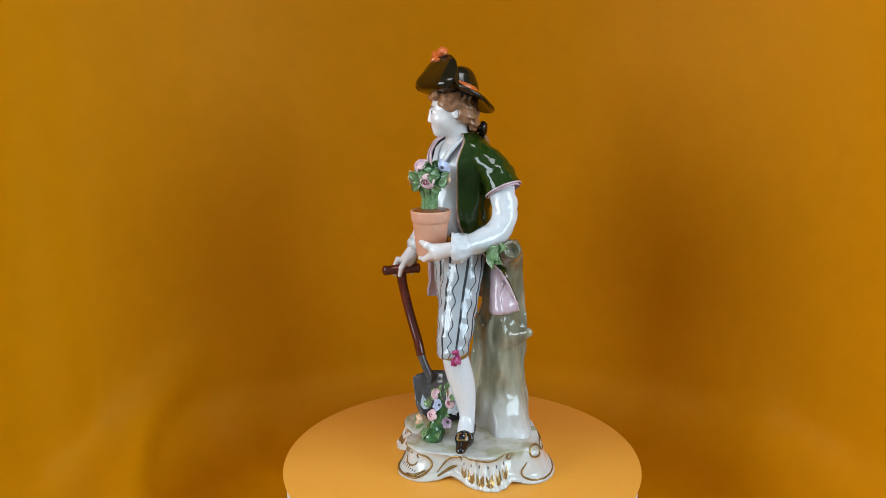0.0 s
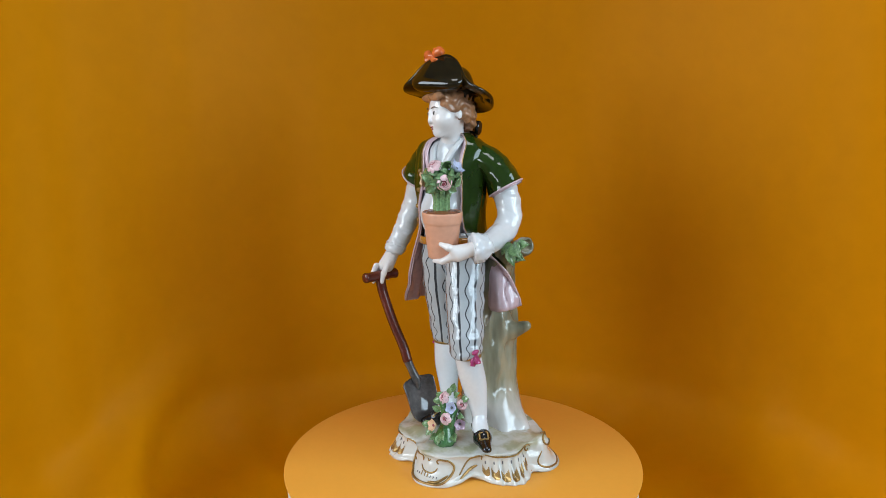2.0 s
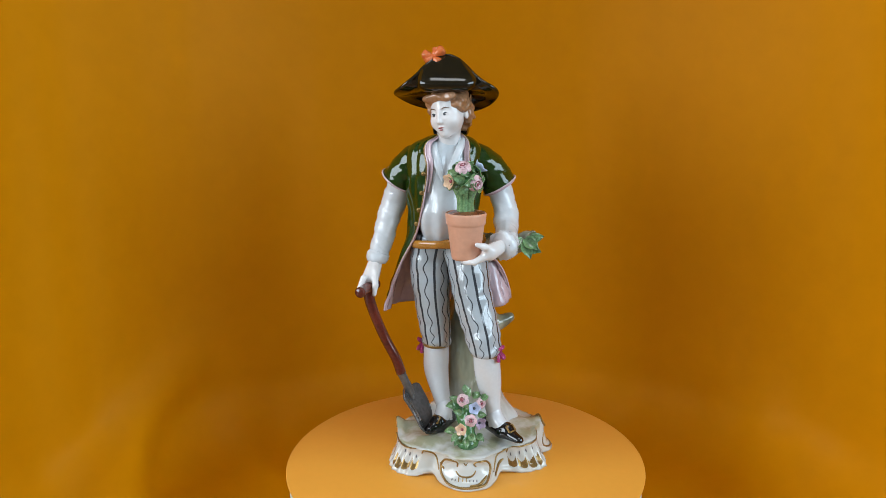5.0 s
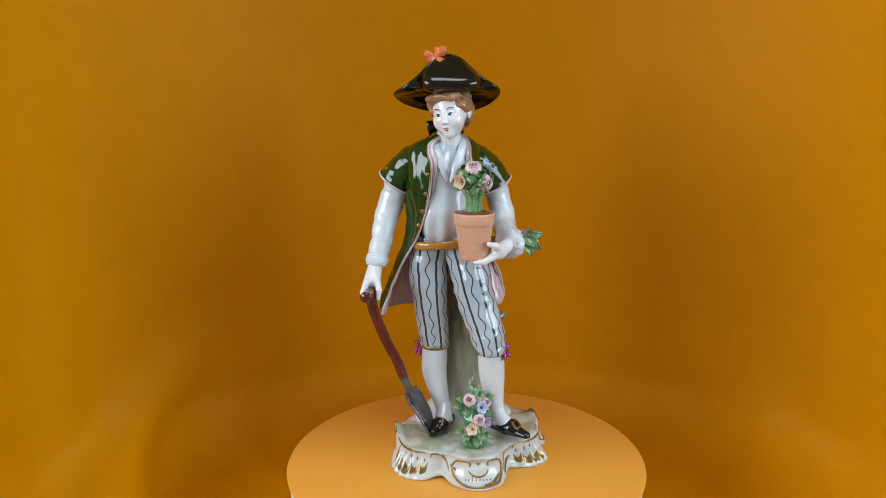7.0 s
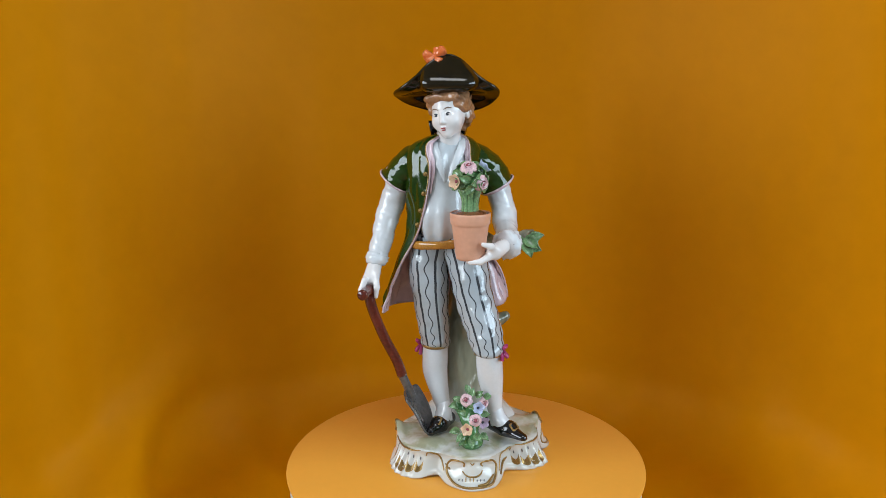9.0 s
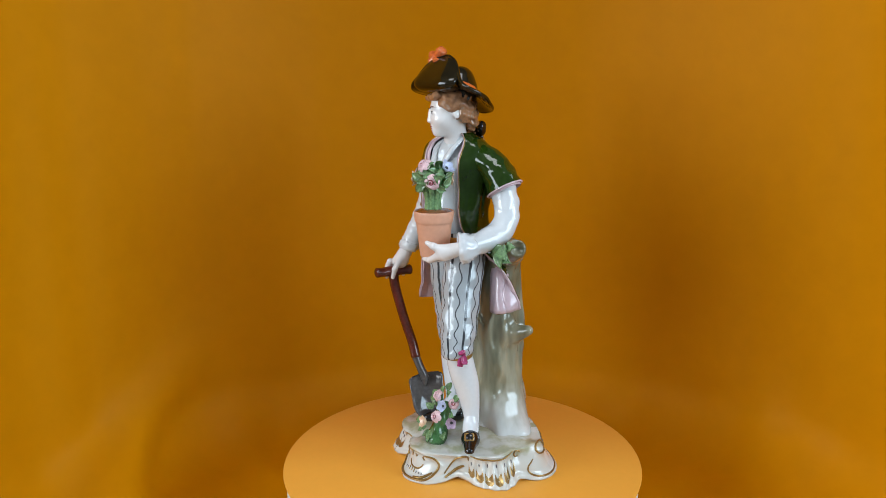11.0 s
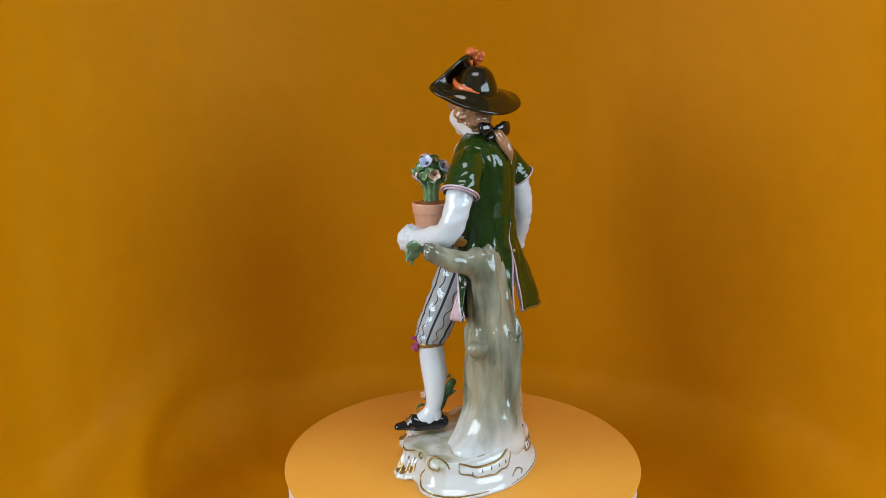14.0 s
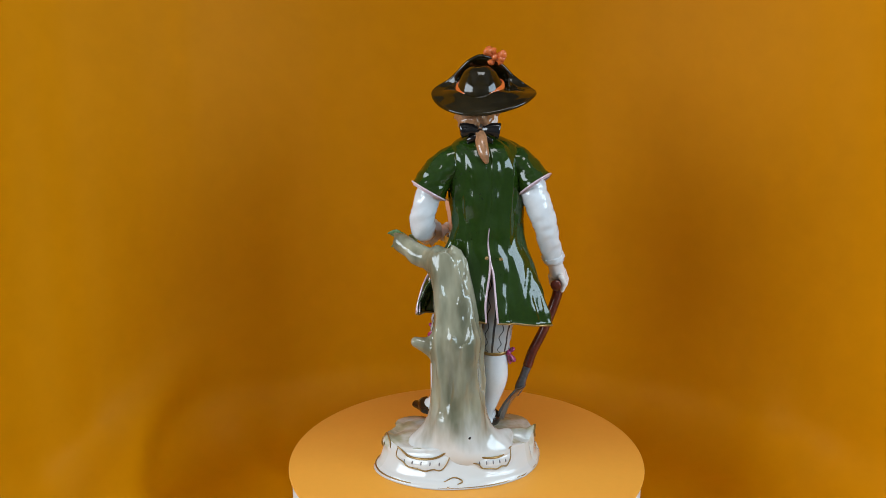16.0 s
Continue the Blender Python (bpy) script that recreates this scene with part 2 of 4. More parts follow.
def skin(sh, field, lo, hi, step, mat):
    """The surface where field is zero (surface nets)."""
    ax = [np.arange(lo[i], hi[i] + step, step) for i in range(3)]
    V = field(np.meshgrid(*ax, indexing="ij"))
    n = np.array(V.shape) - 1
    tot, cnt = np.zeros((*n, 3)), np.zeros(tuple(n))

    def corner(c):
        return V[c[0]:c[0] + n[0], c[1]:c[1] + n[1], c[2]:c[2] + n[2]]

    for axis in range(3):
        for e in range(4):
            a = [0, 0, 0]
            o = [k for k in range(3) if k != axis]
            a[o[0]], a[o[1]] = e & 1, e >> 1
            b = list(a)
            b[axis] = 1
            va, vb = corner(a), corner(b)
            hit = (va < 0) != (vb < 0)
            t = np.where(hit, va / np.where(hit, va - vb, 1), 0)
            for k in range(3):
                tot[..., k] += np.where(hit, a[k] + (t if k == axis else 0), 0)
            cnt += hit
    used = cnt > 0
    ids = -np.ones(tuple(n), int)
    ids[used] = np.arange(used.sum())
    cell = np.argwhere(used)
    pts = (cell + tot[used] / cnt[used][:, None]) * step + np.array(lo)
    faces = []
    for axis in range(3):
        o1, o2 = (axis + 1) % 3, (axis + 2) % 3
        sl0, sl1 = [slice(None)] * 3, [slice(None)] * 3
        sl0[axis], sl1[axis] = slice(0, -1), slice(1, None)
        A, B = V[tuple(sl0)] < 0, V[tuple(sl1)] < 0
        for flip, mask in ((False, A & ~B), (True, ~A & B)):
            w = np.argwhere(mask)
            w = w[(w[:, o1] > 0) & (w[:, o2] > 0) & (w[:, o1] < n[o1]) & (w[:, o2] < n[o2])]
            quad = []
            for s1, s2 in ((-1, -1), (0, -1), (0, 0), (-1, 0)):
                c = w.copy()
                c[:, o1] += s1
                c[:, o2] += s2
                quad.append(ids[c[:, 0], c[:, 1], c[:, 2]])
            q = np.stack(quad, 1)
            faces.extend((q[:, ::-1] if flip else q).tolist())
    sh.add(pts.tolist(), faces, mat)


def ruffle(P, f, amp, seed=0.0):
    """Slow waves to make a skin uneven."""
    x, y, z = P
    return amp * (np.sin(x * f + 1.3 * np.sin(z * f * 0.7 + seed)) * np.sin(y * f + seed) + 0.6 * np.sin(z * f * 1.1 + y * f * 0.8 + 2 * seed))


# ================= room, table and backdrop =================
def box(name, lo, hi, mat, kind="structure"):
    bm = bmesh.new()
    bmesh.ops.create_cube(bm, size=1)
    for v in bm.verts:
        v.co = Vector([(lo[i] + hi[i]) / 2 + v.co[i] * (hi[i] - lo[i]) for i in range(3)])
    me = bpy.data.meshes.new(name)
    bm.to_mesh(me)
    bm.free()
    me.materials.append(mat)
    return tagged(new(name, me), kind=kind)


def build_room():
    box("floor", (-1.85, -2.6, -0.88), (1.85, 1.6, -0.80), FLOORM)
    box("ceiling", (-1.85, -2.6, 1.75), (1.85, 1.6, 1.82), WALLM)
    for name, x, out, cy, cz, w, h in (("1", -1.77, -0.08, -1.30, 0.78, 2.03, 1.08), ("2", 1.77, 0.08, -1.30, 0.78, 2.03, 1.08)):
        bm = bmesh.new()
        xa, xb = sorted((x, x + out))
        y0, y1, z0, z1 = cy - w / 2, cy + w / 2, cz - h / 2, cz + h / 2
        for lo, hi in (((xa, -2.6, -0.80), (xb, y0, 1.75)), ((xa, y1, -0.80), (xb, 1.6, 1.75)), ((xa, y0, -0.80), (xb, y1, z0)), ((xa, y0, z1), (xb, y1, 1.75))):
            m = Matrix.LocRotScale(((lo[0] + hi[0]) / 2, (lo[1] + hi[1]) / 2, (lo[2] + hi[2]) / 2), None, (hi[0] - lo[0], hi[1] - lo[1], hi[2] - lo[2]))
            bmesh.ops.create_cube(bm, size=1, matrix=m)
        me = bpy.data.meshes.new("wall")
        bm.to_mesh(me)
        bm.free()
        me.materials.append(WALLM)
        tagged(new("wall_west" if out < 0 else "wall_east", me), kind="structure")
        win = tagged(new("window_" + name), "white-framed daylight window in the side wall", "window", kind="structure")
        xf = x + out * 0.75
        fa, fb = sorted((xf, xf + out * 0.2))
        for lo, hi in (((fa, y0, z0), (fb, y1, z0 + 0.04)), ((fa, y0, z1 - 0.04), (fb, y1, z1)), ((fa, y0, z0 + 0.04), (fb, y0 + 0.04, z1 - 0.04)), ((fa, y1 - 0.04, z0 + 0.04), (fb, y1, z1 - 0.04))):
            ob = box("window_frame", lo, hi, PLATTER, "")
            ob.parent = win
    # made-up fixture round the added overhead fill
    lamp = tagged(new("overhead_fill_frame"), "added white frame for an overhead fill lamp", "ceiling light")
    ob = box("frame", (-0.39, -1.19, 1.70), (0.59, -0.51, 1.75), PLATTER, "")
    ob.parent = lamp
    box("wall_north", (-1.77, 1.52, -0.80), (1.77, 1.6, 1.75), WALLM)
    box("wall_south", (-1.77, -2.6, -0.80), (1.77, -2.52, 1.75), WALLM)
    table = tagged(new("table"), "plain wooden table under the orange cloth", "table")
    for nm, lo, hi in [("tabletop", (-0.75, -0.45, -0.105), (0.75, 0.75, -0.07))] + \
            [("leg", (x, y, -0.80), (x + 0.06, y + 0.06, -0.105)) for x in (-0.72, 0.66) for y in (-0.42, 0.66)]:
        ob = box(nm, lo, hi, TABLEM, "")
        ob.parent = table


def build_backdrop():
    """A satin cloth that lies on the table and rises round the turntable, with slack folds at its foot."""
    verts, faces = [], []
    na, npf = 190, 80
    R, fil, floor_z = 0.355, 0.06, -0.055
    for i in range(na + 1):
        a = radians(-80 + 160 * i / na)
        deg = math.degrees(a)
        for j in range(npf + 1):
            t = j / npf
            if t < 0.3:
                r, z = (R - fil) * t / 0.3, floor_z
            elif t < 0.5:
                b = (t - 0.3) / 0.2 * math.pi / 2
                r, z = R - fil + fil * math.sin(b), floor_z + fil * (1 - math.cos(b))
            else:
                r, z = R, floor_z + fil + (t - 0.5) / 0.5 * 0.62
            up = max(0.0, z - floor_z)
            w = min(1.0, t / 0.25)
            low = math.exp(-(up / 0.07) ** 2)
            # slack folds at the foot, faint upright creases above
            fold = 0.028 * math.exp(-((deg + 65 - 190 * up) / 6.5) ** 2) * low * w
            fold += 0.010 * math.exp(-((deg - 56 + 120 * up) / 7) ** 2) * low * w
            fold += 0.003 * math.exp(-((deg + 40 - 60 * up) / 5) ** 2) * low * w
            fold += 0.003 * w * noise.noise(Vector((a * 3.0, up * 2.0, 0.3)))
            fold += 0.0022 * w * noise.noise(Vector((a * 11.0, up * 3.0, 4.3))) * math.exp(-(up - 0.1) ** 2 / 0.1)
            rr = r - fold
            verts.append((rr * math.sin(a), rr * math.cos(a) - 0.13, z + fold * 0.5 * low))
    for i in range(na):
        for j in range(npf):
            p = i * (npf + 1) + j
            faces.append((p, p + npf + 1, p + npf + 2, p + 1))
    me = bpy.data.meshes.new("backdrop")
    me.from_pydata(verts, [], faces)
    me.materials.append(CLOTH)
    me.polygons.foreach_set("use_smooth", [True] * len(faces))
    ob = tagged(new("backdrop", me), "orange satin cloth hung round the turntable with slack folds", "backdrop", kind="structure")
    md = ob.modifiers.new("thickness", "SOLIDIFY")
    md.thickness = 0.003
    return ob


# ================= turntable =================
def build_turntable():
    top = tagged(new("turntable"), "round white turntable topped with an orange card", "turntable")
    s = Shape()
    lathe(s, (0.3, -3.4, 0), [(0, -0.2), (136.2, -0.2), (136.9, -0.5), (137.1, -1.0), (136.9, -1.9), (0, -1.9)], SHEET, 160)
    s.object("top_sheet", top, "thin orange card disc")
    s = Shape()
    lathe(s, (0.3, -3.4, 0), [(0, -2), (133.6, -2), (134.6, -3), (134.8, -6), (134.8, -36), (133, -40), (0, -40)], PLATTER, 160)
    s.object("platter", top, "white plastic drum")
    s = Shape()
    lathe(s, (0, 0, 0), [(0, -40), (70, -40), (72, -42), (72, -56), (0, -56)], PLATTER, 64)
    s.object("foot", top, "white plastic foot")
    return top


# ================= plinth =================
OUTLINE = [(-170, 58), (-155, 61.5), (-138, 63.5), (-123, 58), (-111, 48.5), (-97, 57), (-88, 62), (-80, 63.5), (-66, 62), (-57, 54.5),
           (-46, 46.5), (-36, 48), (-28, 56), (-13, 64.5), (-5, 63.5), (3, 60), (8, 61), (16, 67.5), (25, 70.5), (36, 69.5), (48, 65.5),
           (61, 61), (82, 55.5), (103, 51.5), (120, 51), (136, 52), (155, 54.5)]


def outline(deg):
    ph = [p for p, _ in OUTLINE]
    rr = [r for _, r in OUTLINE]
    n = len(ph)
    ph2 = [p - 360 for p in ph] + ph + [p + 360 for p in ph]
    d = ((deg + 180) % 360) - 180
    i = max(k for k in range(3 * n - 1) if ph2[k] <= d)
    t = (d - ph2[i]) / (ph2[i + 1] - ph2[i])
    a, b, c, e = (rr[(i + k) % n] for k in (-1, 0, 1, 2))
    return 0.5 * (2 * b + (c - a) * t + (2 * a - 5 * b + 4 * c - e) * t * t + (3 * b - a - 3 * c + e) * t ** 3)


def hump(x, c, w):
    return math.exp(-((x - c) / w) ** 2)


def rim_height(deg):
    """Height of the plinth's upper rim."""
    d = ((deg + 180) % 360) - 180
    return 19.5 + 2.0 * hump(d, -81, 26) + 1.5 * hump(d, -140, 18) + 2.0 * hump(d, -17, 18) + 4.5 * hump(d, 22, 9) + 9.0 * hump(d, -172, 9) + 3.0 * hump(d, 4, 12) \
        - 1.5 * hump(d, -111, 8) - 2.0 * hump(d, -44, 9) + 6 * hump(d, 80, 40) + 5 * hump(d, 125, 40)


def wall_point(deg, h, out=0.0):
    """A place on the plinth's scrolled wall, h from 0 at its foot to 1 at its rim."""
    R0 = outline(deg)
    d = ((deg + 180) % 360) - 180
    back = max(0.0, math.cos(radians(d - 100))) ** 0.7
    slope = max(4.5, 5.5 + 0.36 * (R0 - 47)) + 3.0 * back
    prof = slope * (0.06 + 0.94 * (h ** (0.75 - 0.1 * back))) if h > 0 else 0
    r = R0 - prof + 1.2 * math.sin(math.pi * min(1, h * 5)) * (h < 0.2)
    r += 3.6 * max(0, (h - 0.62) / 0.38) ** 2 * (1 - 0.8 * back)
    # fluted shells
    for c, w, nrib in ((-141, 20, 6), (-17, 20, 6)):
        if abs(d - c) < w:
            k = (d - c) / w
            r += 1.7 * math.cos(k * math.pi * nrib * 0.92) * (1 - k * k) * math.sin(math.pi * min(1, 0.12 + h * 0.95))
    # framed cartouche and volute
    e = ((d + 80) / 21) ** 2 + ((h - 0.48) / 0.46) ** 2
    r += 1.3 * math.exp(-((e - 1) / 0.22) ** 2) - 1.2 * math.exp(-(e / 0.55) ** 2)
    e = ((d + 79) / 6) ** 2 + ((h - 0.62) / 0.18) ** 2
    r += 1.6 * math.exp(-e)
    e = ((d - 24) / 11) ** 2 + ((h - 0.80) / 0.2) ** 2
    r += 4.2 * math.exp(-e * 1.2)
    r += 3.0 * hump(d, 14, 12) * hump(h, 0.5, 0.35) + (4.0 * hump(d, -175, 10) + 3.0 * hump(d, 173, 8)) * hump(h, 0.75, 0.4)
    for dd in (64, 128):
        e = ((d - dd) / 23) ** 2 + ((h - 0.62 - 0.10 * ((d - dd) / 23) ** 2) / 0.17) ** 2
        r += 1.6 * math.exp(-e * e)
    r += out
    a = radians(deg)
    gap = 2.6 * (hump(d, -112, 7) + hump(d, -45, 8) + hump(d, 3, 6))
    return (r * math.cos(a), 5 + r * math.sin(a), gap * (1 - h) + rim_height(deg) * h)


def plinth_top(x, y):
    """Height of the plinth's ground."""
    a, r = math.degrees(math.atan2(y - 5, x)), math.hypot(x, y - 5)
    edge = math.hypot(wall_point(a, 1)[0], wall_point(a, 1)[1] - 5)
    k = min(1, r / edge)
    z = (rim_height(a) - 0.3) * k ** 3 + 22.5 * (1 - k ** 3) - 1.3 * math.exp(-((k - 0.9) / 0.07) ** 2)
    z += 0.7 * noise.noise(Vector((x * 0.07, y * 0.07, 2.0)))
    return z + 5.0 * math.exp(-((x - 5) ** 2 + (y - 28) ** 2) / 500)


def stroke(sh, pts, w, mat, lift=0.15, n=18):
    """A painted and slightly raised line on the plinth's wall: pts are (degrees, height share)."""
    p2 = spline([(a, b, 0) for a, b in pts], n)
    path = [wall_point(a, b, lift) for a, b, _ in p2]
    rad = [w * (0.35 + 0.65 * math.sin(math.pi * min(1, 0.12 + 0.8 * i / (n - 1)))) for i in range(n)]
    path = np.array(path)
    _, us, vs = frames(path, (0, 0, 1))
    verts, faces, seg = [], [], 6
    for i in range(n):
        for j in range(seg):
            a = 2 * math.pi * j / seg
            verts.append(path[i] + (us[i] * math.cos(a) + vs[i] * math.sin(a)) * rad[i])
    for i in range(n - 1):
        for j in range(seg):
            k = (j + 1) % seg
            faces.append((i * seg + j, i * seg + k, (i + 1) * seg + k, (i + 1) * seg + j))
    sh.add(verts, faces, mat)


def scallop(sh, deg, half, h0, h1):
    """A brushed patch of gold on a flute of the shell, with a feathered upper edge."""
    nu, nv, verts, faces = 14, 6, [], []
    for i in range(nu + 1):
        u = -1 + 2 * i / nu
        lo_h = h0 + 0.10 * u * u
        hi_h = lo_h + (h1 - h0) * (0.65 + 0.35 * abs(u)) * (0.86 if i % 2 else 1.0)
        for j in range(nv + 1):
            verts.append(wall_point(deg + half * u * (1 - 0.12 * j / nv), lo_h + (hi_h - lo_h) * j / nv, 0.16))
    for i in range(nu):
        for j in range(nv):
            p = i * (nv + 1) + j
            faces.append((p, p + nv + 1, p + nv + 2, p + 1))
    sh.add(verts, faces, GOLD)


def curl(c, h, rd, rh, start, turns, n=12):
    """Points of a spiral about (c, h)."""
    return [(c + rd * (1 - 0.75 * i / (n - 1)) * math.cos(start + turns * 2 * math.pi * i / (n - 1)),
             h + rh * (1 - 0.75 * i / (n - 1)) * math.sin(start + turns * 2 * math.pi * i / (n - 1))) for i in range(n)]


def build_plinth(parent):
    s = Shape()
    na, nh, nt = 420, 22, 16
    verts, faces = [], []
    for i in range(na):
        d = -180 + 360 * i / na
        for j in range(nh + 1):
            verts.append(wall_point(d, j / nh))
        x, y, z = verts[-1]
        for j in range(1, nt + 1):
            k = 1 - (j / nt) ** 0.8 * 0.97
            px, py = x * k, 5 + (y - 5) * k
            verts.append((px, py, plinth_top(px, py)))
    w = nh + nt + 1
    for i in range(na):
        i2 = (i + 1) % na
        for j in range(w - 1):
            faces.append((i * w + j, i2 * w + j, i2 * w + j + 1, i * w + j + 1))
    faces.append([i * w + w - 1 for i in range(na)])
    faces.append([i * w for i in range(na)][::-1])
    ground = [f for f in faces if len(f) == 4 and max(k % w for k in f) > nh] + [faces[-2]]
    wall = [f for f in faces if len(f) == 4 and max(k % w for k in f) <= nh] + [faces[-1]]
    s.add(verts, ground, PLINTHM)
    tint, pale = s.slot(PLINTHM), s.slot(STUMPM)
    for k, f in enumerate(ground):
        x, y = verts[f[0]][0], verts[f[0]][1]
        d = math.degrees(math.atan2(y - 5, x))
        if 52 + 8 * math.sin(x * 0.3) < d < 158 + 8 * math.sin(y * 0.4):
            s.m[k] = pale
    for f in wall:
        d = -180 + 360 * (f[0] // w) / na
        s.f.append(tuple(f))
        s.m.append(pale if 30 < d < 168 else tint)
    ob = s.object("plinth", parent, "white scrolled rococo base with gilded shells")
    g = Shape()
    # cartouche at the front
    stroke(g, [(-86.5, 0.64), (-86.5, 0.78), (-91.5, 0.87), (-98, 0.78), (-101, 0.55), (-99, 0.30), (-92, 0.13), (-80, 0.07), (-67, 0.14), (-61.5, 0.36), (-60, 0.62), (-64, 0.83), (-70, 0.86), (-73.5, 0.75), (-72, 0.66)], 1.0, GOLD, n=110)
    stroke(g, [(-87.5, 0.50), (-84, 0.37), (-78, 0.34), (-74, 0.42), (-72.5, 0.54)], 0.7, GOLD, n=24)
    stroke(g, [(-81.5, 0.80), (-80, 0.72), (-78.5, 0.80)], 0.5, GOLD, n=8)
    stroke(g, [(-77, 0.12), (-70, 0.16), (-64, 0.34)], 1.2, GOLD)
    stroke(g, [(-103, 0.60), (-99, 0.52), (-98, 0.46)], 0.7, GOLD)
    for k, dd in enumerate((-90, -87.5, -85, -82, -79.5, -77, -74.5, -72)):
        stroke(g, [(dd, 0.20), (dd + 0.15, 0.20 + (0.14 if 2 <= k <= 4 else 0.07))], 0.45, GOLD if 2 <= k <= 4 else GREYM, n=6)
    # side sweeps beside the cartouche
    stroke(g, [(-104, 0.32), (-108, 0.62), (-113, 0.90), (-119, 0.95), (-121, 0.78)], 0.8, GOLD)
    stroke(g, [(-56, 0.28), (-51, 0.66), (-45, 0.92), (-37, 0.96), (-36, 0.76)], 0.8, GOLD)
    stroke(g, [(-55, 0.15), (-47, 0.36), (-40, 0.52)], 1.2, GOLD)
    # shells
    for c, sg in ((-141, 1), (-17, -1)):
        for k in range(6):
            dd = c + (-16 + 6.4 * k)
            lo_h = 0.08 + 0.05 * abs(k - 2.5)
            scallop(g, dd, 2.7, lo_h - 0.02, lo_h + 0.30)
            stroke(g, [(dd, 0.60), (dd, 0.72)], 0.5, GREYM, n=6)
        stroke(g, [(c - 17, 1.0), (c - 8, 0.90), (c + 8, 0.90), (c + 17, 1.0)], 0.7, GOLD, 0.6)
    # volute
    stroke(g, curl(24, 0.82, 9, 0.26, 0.0, 1.05) , 0.85, GOLD, 0.5, n=36)
    stroke(g, [(15, 0.62), (11, 0.38), (13, 0.16), (24, 0.07), (44, 0.06), (60, 0.07)], 0.75, GOLD, n=26)
    stroke(g, curl(5, 0.80, 3.4, 0.16, 0.5, 0.9), 0.6, GOLD, 0.4, n=20)
    # festoons at the back
    for c, sg in ((64, 1.25), (128, 1.1)):
        def f(pts):
            return [(c + sg * a, b) for a, b in pts]
        stroke(g, f([(-20, 0.98), (-9, 0.76), (8, 0.76), (20, 1.0)]), 0.95, GOLD, 0.5)
        stroke(g, f([(-20, 0.92), (-19, 0.66), (-13, 0.58), (-9, 0.46), (-2, 0.44), (3, 0.40), (8, 0.46), (13, 0.44), (17, 0.62), (20, 0.94)]), 0.6, GOLD, 0.4, n=30)
        for k in range(5):
            stroke(g, f([(-12 + 6 * k, 0.56), (-12 + 6 * k, 0.66)]), 0.5, GREYM, n=6)
    stroke(g, [(84, 0.17), (92, 0.27), (99, 0.18), (95, 0.12)], 0.6, GOLD)
    stroke(g, curl(-172, 0.80, 5, 0.22, 0.4, 1.0), 0.8, GOLD, 0.5, n=24)
    stroke(g, [(-178, 0.1), (160, 0.05), (130, 0.04), (100, 0.03), (80, 0.03)], 0.4, GOLD)
    ob2 = g.object("gilding", ob, "worn gold lines")
    return ob


# ================= tree stump =================
def build_stump(parent):
    s = Shape()
    rnd = random.Random(5)
    waves = []
    for k in range(17):
        a, f = rnd.uniform(0, 2 * math.pi), rnd.uniform(0.09, 0.30) if k < 9 else rnd.uniform(0.3, 0.6)
        waves.append((f * math.cos(a), f * math.sin(a), rnd.uniform(-0.03, 0.03) * (1 if k < 9 else 2.6), rnd.uniform(0, 6.3), (0.23 if k < 9 else 0.19) / f ** 0.8))

    def field(P):
        Q = (P[0], 28 + (P[1] - 30.0) * 0.93, P[2])
        d = d_cone(Q, (-1, 27, 30), (0, 28, 104), 21, 17.5)
        d = join(d, d_cone(Q, (0, 28, 104), (7, 26.5, 160), 17.5, 12.0), 6)
        d = join(d, d_cone(P, (8, 28, 157), (30, 21, 163), 10.5, 7.5), 6)
        d = join(d, d_cone(P, (30, 21, 163), (45, 14, 170), 7.5, 7.2), 4)
        d = join(d, d_cone(P, (44, 14.5, 170), (49, 13, 175), 5.0, 3.0), 2)
        d = join(d, d_cone(P, (14, 32, 96), (29, 38, 102.5), 9.0, 3.8), 6)
        d = join(d, d_cone(P, (-4, 38, 120), (-9, 43, 96), 3, 4), 5)
        # roots
        for a, b, r in (((8, 34, 42), (31, 30, 22), 7), ((-8, 32, 42), (-32, 26, 21), 7), ((-2, 38, 44), (-8, 42, 24), 6), ((6, 38, 42), (19, 39, 22), 6), ((14, 22, 40), (28, 14, 20), 5), ((-32, 16, 20), (-35, 15, 27), 6)):
            d = join(d, d_cone(P, a, b, r, r * 0.7), 14)
        d = join(d, d_ball(P, (0, 29, 19), (35, 17, 13)), 10)
        # a broken hollow at the branch's end and on the top
        d = carve(d, d_ball(P, (50, 11.5, 171.5), 4.2), 1.5)
        d = carve(d, d_ball(P, (9, 33, 172), (7, 7, 4)), 2.5)
        x, y, z = P
        an = np.arctan2(y - 28, x - 2)
        up = np.clip((z - 30) / 30, 0, 1)
        bark = 0
        for kx, ky, kz, ph, am in waves:
            bark = bark + am * (1.6 * np.abs(np.sin(kx * x + ky * y + kz * z + ph + 0.45 * np.sin(0.06 * z + ph))) - 1)
        up = up * np.clip(1 - (x - 17) / 6, 0.2, 1)
        return d + up * np.clip(bark, -1.8, 2.2) + ruffle(P, 0.16, 0.22, 1.0)

    skin(s, field, (-52, -4, 12), (64, 64, 182), 1.25, STUMPM)
    b = Shape()
    # firing hole: its inner shade is a black bead, not a carved recess
    ball(b, (-12, 47.8, 36.5), (1.3, 2.2, 1.3), BLACK)
    ob = s.object("tree_stump", parent, "grey-green glazed tree stump with a broken branch")
    b.object("vent_hole_shade", ob, "small black bead for the shade in a firing hole")
    return ob


